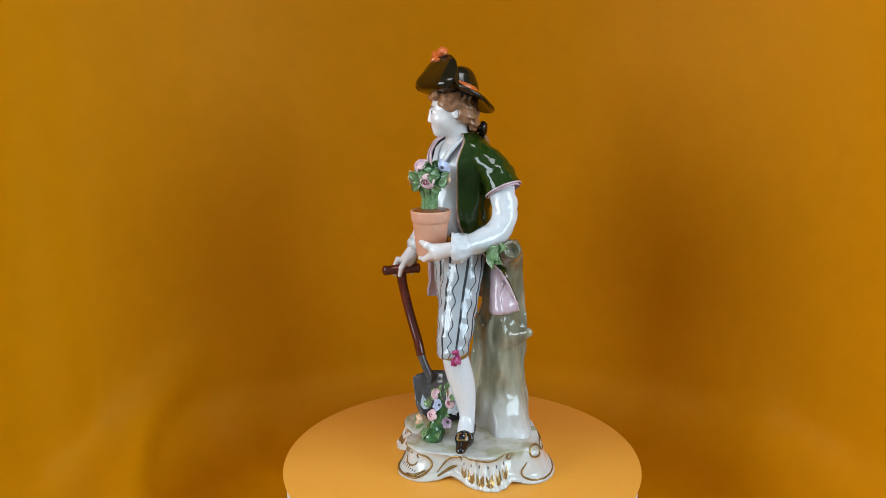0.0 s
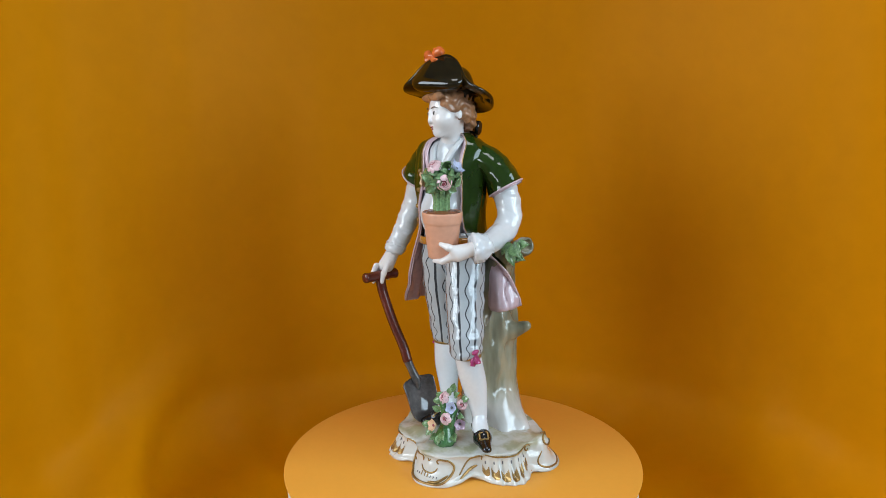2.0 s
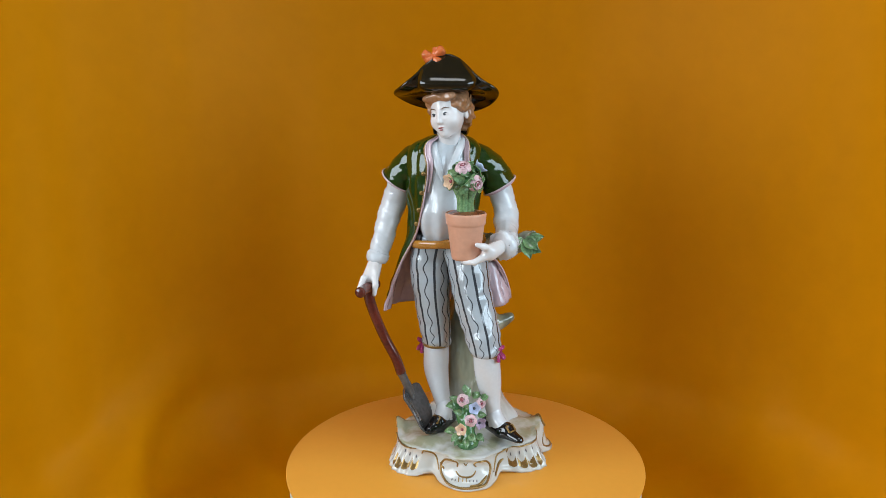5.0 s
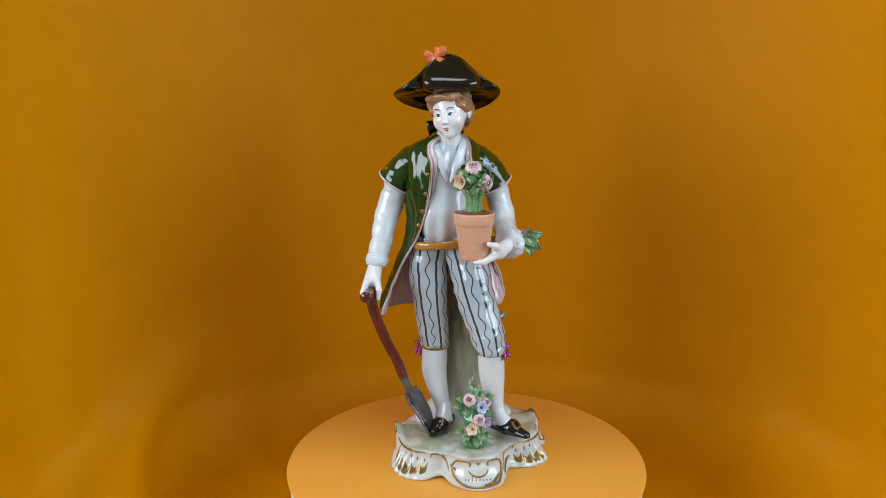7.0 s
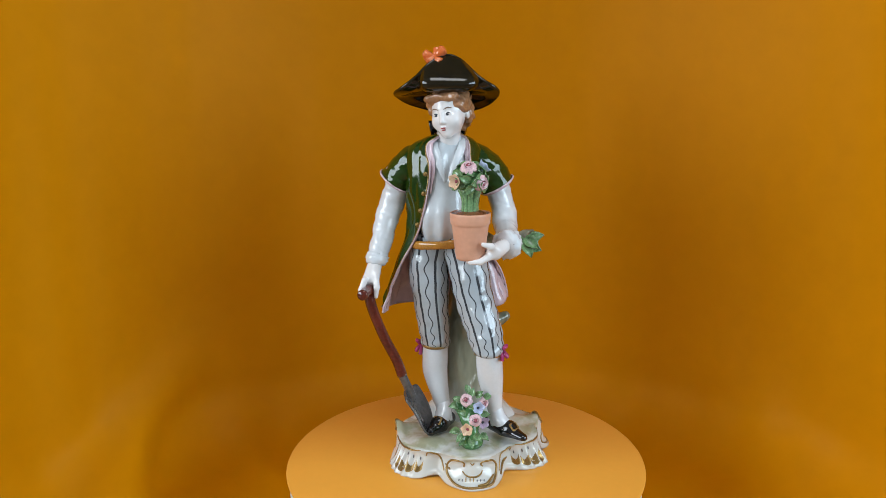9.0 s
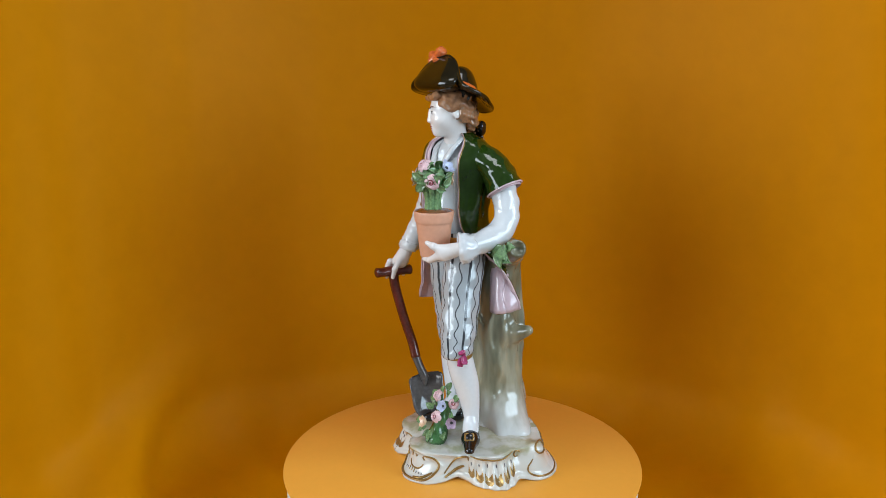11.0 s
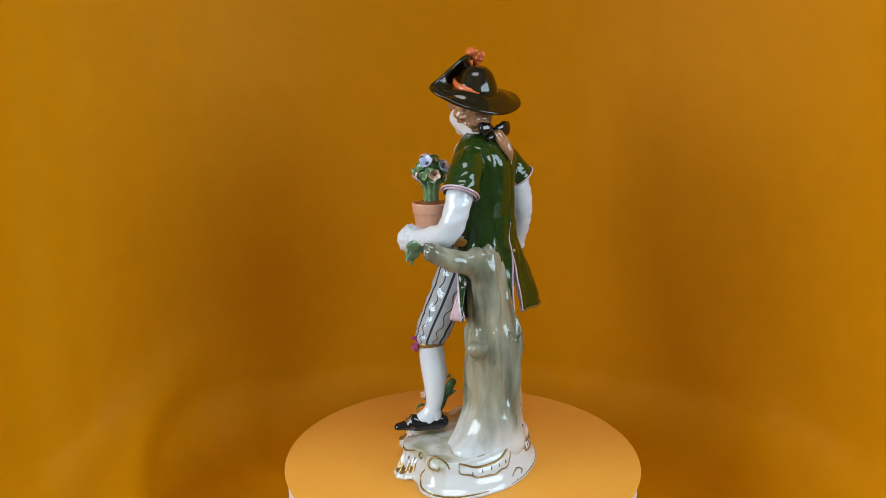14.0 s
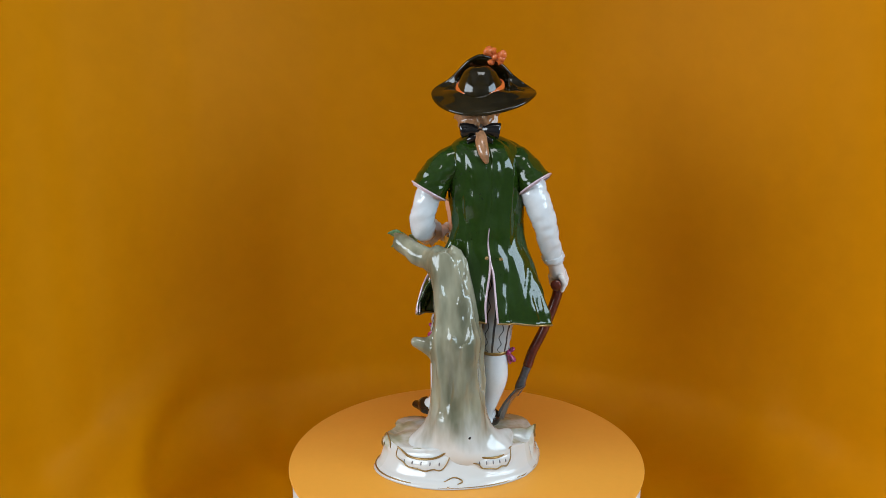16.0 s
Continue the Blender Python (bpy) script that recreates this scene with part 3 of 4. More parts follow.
# ================= the statue =================
def build_statue(parent):
    s = Shape()
    HC = np.array((-9.8, -5.5, 266.0))
    turn = Matrix.Rotation(radians(-18), 3, "Z") @ Matrix.Rotation(radians(7), 3, "X") @ Matrix.Rotation(radians(-8), 3, "Y")
    TM = np.array(turn)

    def hp(x, y, z):
        return tuple(HC + TM @ np.array((x, y, z), float))

    def local(P):
        w = [P[i] - HC[i] for i in range(3)]
        return [TM[0, i] * w[0] + TM[1, i] * w[1] + TM[2, i] * w[2] for i in range(3)]

    # head and neck
    def head(P):
        Q = local(P)
        d = d_ball(Q, (0, 2, 4), (13.2, 15.5, 15))
        d = join(d, d_ball(Q, (0, -5, -4), (10.3, 11.5, 13.4)), 4)
        d = join(d, d_ball(Q, (0, -12.3, -14.3), 3.4), 5)
        for q in (-1, 1):
            d = join(d, d_ball(Q, (5.2 * q, -9.7, -6.0), 5.2), 4)
            d = carve(d, d_ball(Q, (4.9 * q, -17.5, 0.0), (3.2, 2.6, 2.0)), 2)
            d = join(d, d_ball(Q, (4.9 * q, -12.9, -0.2), (2.9, 2.6, 2.1)), 0.8)
            d = join(d, d_ball(Q, (12.4 * q, 0.5, -4), (1.4, 2.4, 3.6)), 1)
            d = join(d, d_ball(Q, (1.2 * q, -16.6, -6.0), 1.0), 1)
        d = join(d, d_cone(Q, (0, -15.4, 1.5), (0, -17.6, -5.2), 1.0, 1.2), 1.8)
        d = join(d, d_ball(Q, (0, -15.9, -9.6), (2.4, 1.3, 0.9)), 1.0)
        d = join(d, d_ball(Q, (0, -15.5, -11.4), (2.0, 1.3, 0.9)), 1.0)
        d = join(d, d_cone(P, (-11, -2, 256), (-13, 2, 228), 8.2, 9.5), 5)
        return d

    skin(s, head, (-31, -30, 226), (10, 20, 288), 0.62, SKIN)
    ball(s, hp(0.1, -16.7, -9.7), (2.2, 0.75, 0.55), LIP, turn)
    ball(s, hp(0.1, -16.3, -11.1), (1.6, 0.75, 0.65), LIP, turn)
    for q in (-1, 1):
        ball(s, hp(4.4 * q - 0.2, -15.2, -0.8), (1.2, 0.5, 0.8), EYEM, turn)
        tube(s, [hp(7.4 * q, -13.9, -0.6), hp(4.9 * q, -15.45, 0.45), hp(2.5 * q, -14.7, -0.6)], (0.16, 0.48, 0.2), EYEM, 9, 6)
        tube(s, [hp(8.0 * q, -13.4, 3.0), hp(5.2 * q, -15.1, 4.0), hp(2.2 * q, -15.6, 3.0)], (0.12, 0.42, 0.25), BROW, 9, 6)

    # wavy hair, off the cheeks and low behind the ears
    def hair(P):
        Q = local(P)
        d = d_ball(Q, (0, 3, 5), (14.8, 16.4, 15))
        for q in (-1, 1):
            d = join(d, d_ball(Q, (11.8 * q, -1.5, 5.0), (3.6, 8, 6.5)), 3)
            d = join(d, d_ball(Q, (10.4 * q, 7.5, -3.5), (3.8, 6.5, 7.5)), 3)
        d = join(d, d_ball(Q, (0, 14, -7), (9, 5, 10)), 5)
        d = join(d, d_cone(Q, (-9, -11.5, 11.0), (9, -11.5, 11.0), 3.4, 3.4), 3)
        d = carve(d, d_ball(Q, (0, -17, -6.0), (12.6, 14.5, 15)), 1)
        d = carve(d, d_ball(Q, (0, -3, -17), (16, 13, 9)), 1)
        x, y, z = Q
        return d + 0.6 * np.sin(0.8 * z + 1.9 * np.sin(0.40 * y + 0.2 * x) + 0.3 * np.abs(x)) + 0.35 * np.sin(1.3 * y + 1.2 * np.sin(0.5 * z)) * np.sin(0.6 * x)

    skin(s, hair, (-33, -27, 242), (12, 22, 288), 0.62, HAIR)

    # hat: crown, ribbon, brim with its raised front
    def crown(P):
        d = d_ball(P, (-11, 0.5, 279), (16.3, 14.5, 17.2))
        d = join(d, d_ball(P, (-11, 1.0, 289), (12.0, 10.5, 8.6)), 3)
        return carve(d, d_ball(P, (-10, 3, 300.5), (3.5, 8, 3.6)), 3)

    skin(s, crown, (-32, -18, 260), (10, 20, 302), 0.8, HATM)
    n = 72
    ring = []
    for i in range(n):
        a = 2 * math.pi * i / n
        ring.append((-11 + 17.0 * math.sin(a), -0.5 - 14.5 * math.cos(a), 288.0 - 5.2 * (1 - math.cos(a))))
    verts, faces = [], []
    for i, c in enumerate(ring):
        a = 2 * math.pi * i / n
        for dr, dz in ((-1.5, -2.0), (0.5, -2.0), (0.7, 0), (0.0, 2.2), (-1.5, 2.2)):
            verts.append((c[0] + dr * math.sin(a), c[1] - dr * math.cos(a), c[2] + dz))
    for i in range(n):
        for j in range(4):
            i2 = (i + 1) % n
            faces.append((i * 5 + j, i2 * 5 + j, i2 * 5 + j + 1, i * 5 + j + 1))
    s.add(verts, faces, ORANGE)

    # the brim's edge: degrees from the front towards his left, reach and height; its front is folded up
    EDGE = [(-180, 24, 264), (-145, 27, 266), (-115, 33, 270.5), (-92, 37, 276), (-76, 38, 278.5), (-62, 36.5, 281), (-52, 33, 285), (-45, 27, 290.5), (-38, 21, 297),
            (-28, 14.5, 301.5), (-12, 10, 303.5), (8, 8, 304), (30, 8.5, 303.5), (52, 12, 301), (60, 17, 296.5), (62, 24, 290.5), (64, 30.5, 286), (70, 35.5, 282.5), (80, 36.5, 279.5),
            (94, 34.5, 275.5), (113, 30, 270), (146, 26, 265.5)]
    edge_n = len(EDGE)

    def brim_edge(u):
        k = u * edge_n
        i, f = int(k), k - int(k)
        pts = []
        for o in (-1, 0, 1, 2):
            j = i + o
            e = EDGE[j % edge_n]
            pts.append(np.array((e[0] + 360.0 * (j // edge_n), e[1], e[2]), float))
        A, B, C, D = pts
        return 0.5 * (2 * B + (C - A) * f + (2 * A - 5 * B + 4 * C - D) * f * f + (3 * B - A - 3 * C + D) * f ** 3)

    def brim(u, t):
        """A place on the brim: u runs round it from the back, t is 0 at the crown and 1 at the edge."""
        deg, r3, z3 = brim_edge(u)
        lift = min(1.0, max(0.0, (z3 - 279.0) / 24.0))
        lift = lift * lift * (3 - 2 * lift)
        back = 0.5 - 0.5 * math.cos(radians(deg))
        belly = 25.5 + 4.5 * math.exp(-((deg + 32) / 22) ** 2) + 3.5 * math.exp(-((deg - 48) / 22) ** 2)
        p0 = np.array((12.5, 282.0 - 6.0 * back))
        p3 = np.array((r3, z3))
        flat1, flat2 = p0 + (p3 - p0) * 0.36 + np.array((0, 1.2 - 2.6 * (1 - back))), p0 + (p3 - p0) * 0.72 + np.array((0, 1.0 - 2.4 * (1 - back)))
        p1 = flat1 * (1 - lift) + np.array((belly * 0.80, 280.3)) * lift
        p2 = flat2 * (1 - lift) + np.array((belly * 0.97, 286.5)) * lift
        pp = [2 * p0 - p1, p0, p1, p2, p3, p3 + (p3 - p2) * 0.6]
        q = t * 2.9999
        i, f = int(q), q - int(q)
        A, B, C, D = pp[i:i + 4]
        r, z = 0.5 * (2 * B + (C - A) * f + (2 * A - 5 * B + 4 * C - D) * f * f + (3 * B - A - 3 * C + D) * f ** 3)
        even = -180 + 360 * u
        a = radians(even + (deg - even) * min(1.0, t * 1.6))
        return np.array((-12 + r * math.sin(a), -r * math.cos(a), z))

    na, nt = 176, 22
    grid = np.array([[brim(i / na, j / nt) for j in range(nt + 1)] for i in range(na)])
    du = np.roll(grid, -1, 0) - np.roll(grid, 1, 0)
    dv = np.gradient(grid, axis=1)
    nor = np.cross(du, dv)
    nor /= np.linalg.norm(nor, axis=2)[..., None] + 1e-9
    th = 1.15
    verts = [p for row in grid + nor * th for p in row] + [p for row in grid - nor * th for p in row]
    w, o = nt + 1, na * (nt + 1)
    faces = []
    for i in range(na):
        i2 = (i + 1) % na
        for j in range(nt):
            faces.append((i * w + j, i2 * w + j, i2 * w + j + 1, i * w + j + 1))
            faces.append((o + i * w + j, o + i * w + j + 1, o + i2 * w + j + 1, o + i2 * w + j))
        faces.append((i * w + nt, i2 * w + nt, o + i2 * w + nt, o + i * w + nt))
    s.add(verts, faces, HATM)
    edge = [brim((i % 88) / 88, 1.0) for i in range(89)]
    tube(s, edge, [1.35] * 4, HATM, 177, 8, caps=False)
    # orange bow on the raised front
    knot = np.array((-20.0, -11.0, 303.2))
    ball(s, knot, (2.6, 2.4, 2.4), ORANGE)
    for dx, dy, dz, w in ((-8.5, 1.0, 2.5, 3.4), (7.0, 1.5, 6.0, 3.9), (-5.5, -2.5, -3.8, 3.2), (4.5, -2.5, -4.2, 3.3), (-7.5, 1.0, -1.5, 2.6), (2.0, 2.0, 6.5, 2.8)):
        e = np.array((dx, dy, dz))
        tube(s, [knot, knot + e * 0.35 + np.array((0, -1.0, 0)), knot + e * 0.8, knot + e], (1.0, w * 0.7, w, w * 0.45), ORANGE, 12, 12, (0, 1, 0), 0.95, 0.7, 0.45)
    # black bow and pigtail at the nape
    for q in (-1, 1):
        tube(s, [(-14, 16, 251), (-14 + 7 * q, 17, 253.5), (-14 + 13.5 * q, 15.5, 252.5)], (2.2, 4.0, 5.6), BLACK, 10, 12, (0, 0, 1), 0.55, 0.8, 0.4)
        tube(s, [(-14, 17, 250), (-14 + 5 * q, 19, 247), (-14 + 9 * q, 18, 245)], (1.6, 2.2, 2.0), BLACK, 8, 8, (0, 0, 1), 0.6)
    ball(s, (-14, 17.5, 251), 3.0, BLACK)
    tube(s, [(-14, 15, 252), (-15.5, 21.5, 246), (-18, 26, 238), (-20.5, 27, 230.5)], (3.4, 4.2, 3.8, 1.2), HAIR, 16, 12, wrinkle=0.6, freq=0.5)

    # shirt and chest
    def shirt(P):
        d = d_ball(P, (-15, 2, 219), (22.5, 17.5, 24), 0.35)
        d = join(d, d_ball(P, (-16.5, -1.5, 192), (20, 20, 26), 0.2), 7)
        d = join(d, d_cone(P, (-12, 2.0, 244), (-14, 3, 228), 10.5, 15), 6)
        d = carve(d, d_ball(P, (-10, -15.5, 236), (4.0, 5, 11)), 3)
        x, y, z = P
        return d + 0.7 * np.sin(x * 0.55 + 0.6 * np.sin(z * 0.08)) * np.clip((214 - z) / 30, 0, 1) + ruffle(P, 0.22, 0.25)

    skin(s, shirt, (-46, -25, 164), (14, 26, 248), 1.0, SHIRT)
    # turned shirt collar
    tube(s, [(-21.5, -2, 246), (-20.5, -11, 239), (-16.5, -16.5, 228), (-12, -18.5, 216)], (2.0, 3.0, 2.8, 1.0), SHIRT, 20, 12, (1, 0, 0), 0.5, 0.6, 0.3)
    tube(s, [(-1.5, 0, 246), (-2.0, -9, 239), (-6.0, -15.0, 228), (-10.5, -18.3, 216)], (2.0, 3.0, 2.8, 1.0), SHIRT, 20, 12, (1, 0, 0), 0.5, 0.6, 0.3)

    # breeches, stockings
    tube(s, [(-24, 4, 174), (-27.5, 3.5, 155), (-27, 3.5, 130), (-24.5, 4, 107), (-23, 4, 92), (-23, 4, 88)], (15.5, 15.5, 14.2, 12.6, 11.8, 10.0), STRIPE, 44, 42, (0, -1, 0), 0.98, 1.3, 0.11, mapped=True, seed=3)
    tube(s, [(-3, 1, 174), (2, -2, 155), (8, -9, 130), (15, -15.5, 108), (18.5, -19, 95), (19, -19, 90.5)], (15.5, 15.5, 14.6, 13.4, 12.0, 10.2), STRIPE, 44, 42, (0, -1, 0), 0.98, 1.3, 0.11, mapped=True, seed=9)
    tube(s, [(-23, 4, 90), (-23, 4, 88.4), (-23, 4, 87)], (10.4, 10.9, 10.0), GOLD, 6, 30)
    tube(s, [(18.8, -19, 92.5), (19, -19, 91), (19, -19, 89.6)], (10.6, 11.1, 10.2), GOLD, 6, 30)
    tube(s, [(-23, 4, 92), (-23.5, 4.5, 78), (-23.5, 5, 66), (-19.5, 2.5, 48), (-16, -0.5, 36), (-15.5, -2, 29)], (9.6, 9.9, 9.5, 7.0, 5.6, 6.2), WHITE, 30, 24)
    tube(s, [(19, -18.5, 94), (19.5, -15.5, 80), (20.5, -12, 66), (22.5, -10, 50), (24.5, -10.5, 40), (26.5, -12.5, 32)], (9.4, 9.9, 9.3, 6.8, 5.6, 6.2), WHITE, 30, 24)
    # insteps of the stockings, inside the shoes
    tube(s, [(24, -10.3, 46), (26.5, -12.5, 37), (32, -16.5, 32.5), (36, -19.5, 30)], (4.4, 6.0, 5.4, 3.6), WHITE, 16, 18)
    tube(s, [(23.8, -10.0, 47), (23.0, -9.0, 38), (22, -8, 31)], (4.2, 5.0, 4.2), WHITE, 12, 18)
    tube(s, [(-17, 0.8, 43), (-16.5, -4, 35), (-18.5, -9, 31), (-20, -12, 29)], (5.2, 6.4, 5.4, 3.4), WHITE, 16, 18)
    tube(s, [(-17, 0.8, 44), (-15.4, 0, 36), (-14.5, 0.8, 29)], (4.2, 5.0, 4.2), WHITE, 12, 18)
    # belt
    loop = [(-13.5 + 27.5 * math.cos(a), 1.0 + 19.5 * math.sin(a), 170 + 2.2 * math.cos(a + 0.3)) for a in np.linspace(0, 2 * np.pi, 25)]
    tube(s, loop, [3.2] * 4, BELT, 80, 10, (0, 0, 1), 0.55, 0.5, 0.2, caps=False)
    # ribbons at the knees
    for c, q in (((28.5, -20.5, 94.5), 1), ((-34, 7.5, 88), -1)):
        c = np.array(c, float)
        ball(s, c, 2.1, MAGENTA)
        for dx, dy, dz in ((3.6, -3.4, 3.2), (-2.0, -2.8, 4.8), (4.6, -1.5, -6.5), (1.0, -3.4, -8.5)):
            tube(s, [c, c + np.array((dx * q * 0.7, dy * 0.7, dz * 0.6)), c + np.array((dx * q, dy, dz))], (1.3, 2.7, 2.2), MAGENTA, 9, 10, (0, 1, 0), 0.6, 0.5, 0.5)

    # shoes
    def shoe(heel, ball_, toe, top):
        def field(P):
            d = d_cone(P, heel, ball_, 5.4, 6.4)
            d = join(d, d_cone(P, ball_, toe, 6.2, 3.6), 3)
            d = join(d, d_cone(P, ball_, top, 4.5, 4.5), 3)
            d = np.maximum(d, heel[2] - 5.0 - P[2])
            return d
        lo = np.minimum.reduce([heel, ball_, toe]) - 9
        hi = np.maximum.reduce([heel, ball_, toe, top]) + 9
        skin(s, field, lo, hi, 0.75, BLACK)

    shoe((19, -6, 31.5), (33, -17, 29.5), (45, -26, 27.5), (36, -19, 33))
    shoe((-13, 2.5, 29), (-19, -9, 28.5), (-24.5, -19, 26.5), (-19, -11, 31))

    def buckle(c, ax, up):
        c, ax, up = np.array(c, float), np.array(ax, float) / np.linalg.norm(ax), np.array(up, float) / np.linalg.norm(up)
        rim = [c + ax * 3.0 * x + up * 2.6 * y for x, y in ((1, 0), (0.95, 0.9), (0, 1), (-0.95, 0.9), (-1, 0), (-0.95, -0.9), (0, -1), (0.95, -0.9), (1, 0))]
        tube(s, rim, [0.75] * 4, GOLD, 33, 6, np.cross(ax, up), caps=False)
        for k in np.linspace(-0.6, 0.6, 5):
            ball(s, c + ax * 3.0 * k * 0.4, 0.5, GOLD)

    buckle((38.5, -21.8, 34.6), (0.62, 0.78, 0.05), (-0.6, 0.45, 0.66))
    buckle((-20.2, -13.5, 33.3), (0.88, -0.45, 0.0), (0.30, 0.62, 0.72))

    # coat: shell with lining, open in front, slit at the back
    COAT = [(249.5, -12.0, 3, 9.5, 9.5, 50, 48, 20), (247, -12.5, 2.5, 15.5, 12.0, 48, 46, 20), (243.5, -14, 3.2, 22.5, 14.8, 44, 40, 20), (238, -15.5, 3.6, 27, 18.8, 38, 36, 20),
            (228, -16, 3.8, 28.5, 22.5, 31, 32, 20), (205, -16.5, 3, 28, 23.2, 34, 38, 18), (190, -17, 3, 26.5, 22.5, 40, 44, 14), (175, -17.5, 4.5, 27.5, 21, 48, 54, 10),
            (160, -18.5, 7, 32, 19.5, 56, 72, 6), (145, -19, 9, 38, 19, 60, 90, 3), (130, -19.5, 10.5, 43, 19.5, 63, 99, 0), (115.5, -20, 11, 46.5, 19.5, 66, 103, 0)]
    rows = spline([c[:3] for c in COAT], 60), spline([c[3:6] for c in COAT], 60), spline([(c[6], c[7], 0) for c in COAT], 60)

    def coat_point(i, ph, inset, left):
        (z, cx, cy), (a, b, _) = rows[0][i], rows[1][i]
        low = min(1, max(0, (178 - z) / 60))
        wav = 1 + low * (0.05 * math.sin(radians(ph) * 6 + 0.8) + 0.03 * math.sin(radians(ph) * 11 + z * 0.02)) + 0.012 * math.sin(radians(ph) * 5 + z * 0.09)
        dz = low * 1.8 * math.cos(radians(ph * 2))
        k = a * wav - inset, b * wav - inset
        px, py = k[0] * math.sin(radians(ph)), -k[1] * math.cos(radians(ph))
        c, q = math.cos(radians(rows[2][i][1])), math.sin(radians(rows[2][i][1]))
        px, py = c * px - q * py, q * px + c * py
        if not left and py < 0:
            py *= 1 + 0.75 * low
        if left:
            out = low * min(1, max(0, (150 - ph) / 44)) ** 1.3
            o2 = min(1, max(0, (150 - ph) / 42))
            px, py, dz = px + 9 * out, py + low * (14 * o2 ** 3 - 13 * math.sin(math.pi * o2)), dz + 7 * out
        crease = 0.9 * noise.noise(Vector((px * 0.07, py * 0.07, z * 0.05))) + 0.8 * noise.noise(Vector((px * 0.15, py * 0.15, z * 0.09)))
        ridge = abs(noise.noise(Vector((px * 0.09 + 3.0, py * 0.09, z * 0.028 + 7.0))))
        crease -= 1.0 * max(0.0, 1 - ridge * 4.0)
        return (cx + px * (1 + crease / 30), cy + py * (1 + crease / 30), z + (dz if i > 25 else 0))

    for left in (False, True):
        nn, verts, faces = 72, [], []
        sheet = np.zeros((60, nn + 1, 3))
        for i in range(60):
            z = rows[0][i][0]
            gap = 5.0 * min(1, max(0, (161 - z) / 30)) ** 0.7
            mid = 6.0 * min(1, max(0, (175 - z) / 20)) * (1 if left else -1)
            e0 = rows[2][i][0] if left else rows[1][i][2]
            for j in range(nn + 1):
                ph = e0 + (180 - gap + mid - e0) * j / nn
                sheet[i, j] = coat_point(i, ph if left else -ph, 0.0, left)
        nor = np.cross(np.gradient(sheet, axis=0), np.gradient(sheet, axis=1))
        nor /= np.linalg.norm(nor, axis=2)[..., None] + 1e-9
        if nor[25, 20] @ (sheet[25, 20] - np.array((-17, 7, sheet[25, 20][2]))) < 0:
            nor = -nor
        verts = [q for row in sheet for q in row] + [q for row in sheet - nor * 1.7 for q in row]
        w, o = nn + 1, 60 * (nn + 1)
        out, inn, rim = [], [], []
        for i in range(59):
            for j in range(nn):
                q = (i * w + j, i * w + j + 1, (i + 1) * w + j + 1, (i + 1) * w + j)
                p = tuple(o + k for k in q)
                out.append(q if left else q[::-1])
                inn.append(p[::-1] if left else p)
            for j in (0, nn):
                q = (i * w + j, (i + 1) * w + j, o + (i + 1) * w + j, o + i * w + j)
                rim.append(q)
        for j in range(nn):
            for i in (0, 59):
                rim.append((i * w + j, i * w + j + 1, o + i * w + j + 1, o + i * w + j))
        sh0 = len(s.v)
        s.add(verts, out, GREEN)
        base = s.slot(PINK)
        for f in inn + rim:
            s.f.append(tuple(k + sh0 for k in f))
            s.m.append(base)
        # turned edge in pink with a gold line
        edge = [np.array(verts[i * w]) for i in range(0, 60, 3)] + [np.array(verts[59 * w])]
        tube(s, edge, [0.5, 0.6, 0.7, 0.8], PINK, 70, 8)
        tube(s, [p + np.array((0, -0.5, 0)) + (np.array(verts[k * 3 * w + 2]) - p) * 0.5 if k < 20 else p for k, p in enumerate(edge)], [0.45] * 4, GOLD, 70, 6)
        # soft lapel inside the neck opening
        lap = [np.array(verts[i * w]) + np.array((-1.8 if left else 1.8, 1.4, 0.0)) for i in range(2, 27, 3)]
        tube(s, lap, (0.8, 1.6, 2.4, 2.0, 0.6), PINK, 40, 10, (1, 0, 0), 0.45, 0.4, 0.2)
        hem = [np.array(verts[59 * w + j]) for j in range(0, nn + 1, 4)]
        tube(s, hem, [0.8] * 4, GOLD, 40, 6)
        slit = [np.array(verts[i * w + nn]) for i in range(34, 60, 4)] + [np.array(verts[59 * w + nn])]
        tube(s, slit, [0.4, 0.7, 0.8, 0.6], PINK, 40, 8)
        # buttons
        if not left:
            for z in (222, 209, 196, 184):
                i = min(range(60), key=lambda k: abs(rows[0][k][0] - z))
                ball(s, np.array(verts[i * w + 3]) + np.array((0, -0.4, 0)), (1.7, 1.1, 1.7), GOLD, None, 10, 6)
    for c in ((-31, 29.6, 164), (-21, 30.2, 164.5)):
        ball(s, c, (1.4, 1.0, 1.4), GOLD, None, 10, 6)

    # short coat sleeves with pink cuffs, then the shirt's sleeves
    def sleeve(pts, rad, seed):
        tube(s, pts, rad, GREEN, 34, 40, (0, 1, 0), 1.0, 1.0, 0.13, caps=False, seed=seed, crease=0.3)
        tube(s, pts[-2:] + [tuple(np.array(pts[-1]) + 0.13 * (np.array(pts[-1]) - np.array(pts[-2])))], (rad[-1] - 2.2, rad[-1] - 1.0, rad[-1] - 1.2), PINK, 8, 30, (0, 1, 0), caps=False)
        c, dn = np.array(pts[-1], float), np.array(pts[-1], float) - np.array(pts[-2], float)
        dn /= np.linalg.norm(dn)
        u = np.cross(dn, (0, 1, 0))
        u /= np.linalg.norm(u)
        v = np.cross(dn, u)
        tube(s, [c + (u * math.cos(a) + v * math.sin(a)) * (rad[-1] + 0.2) for a in np.linspace(0, 2 * np.pi, 33)], [0.75] * 4, PINK, 66, 8, dn, caps=False)

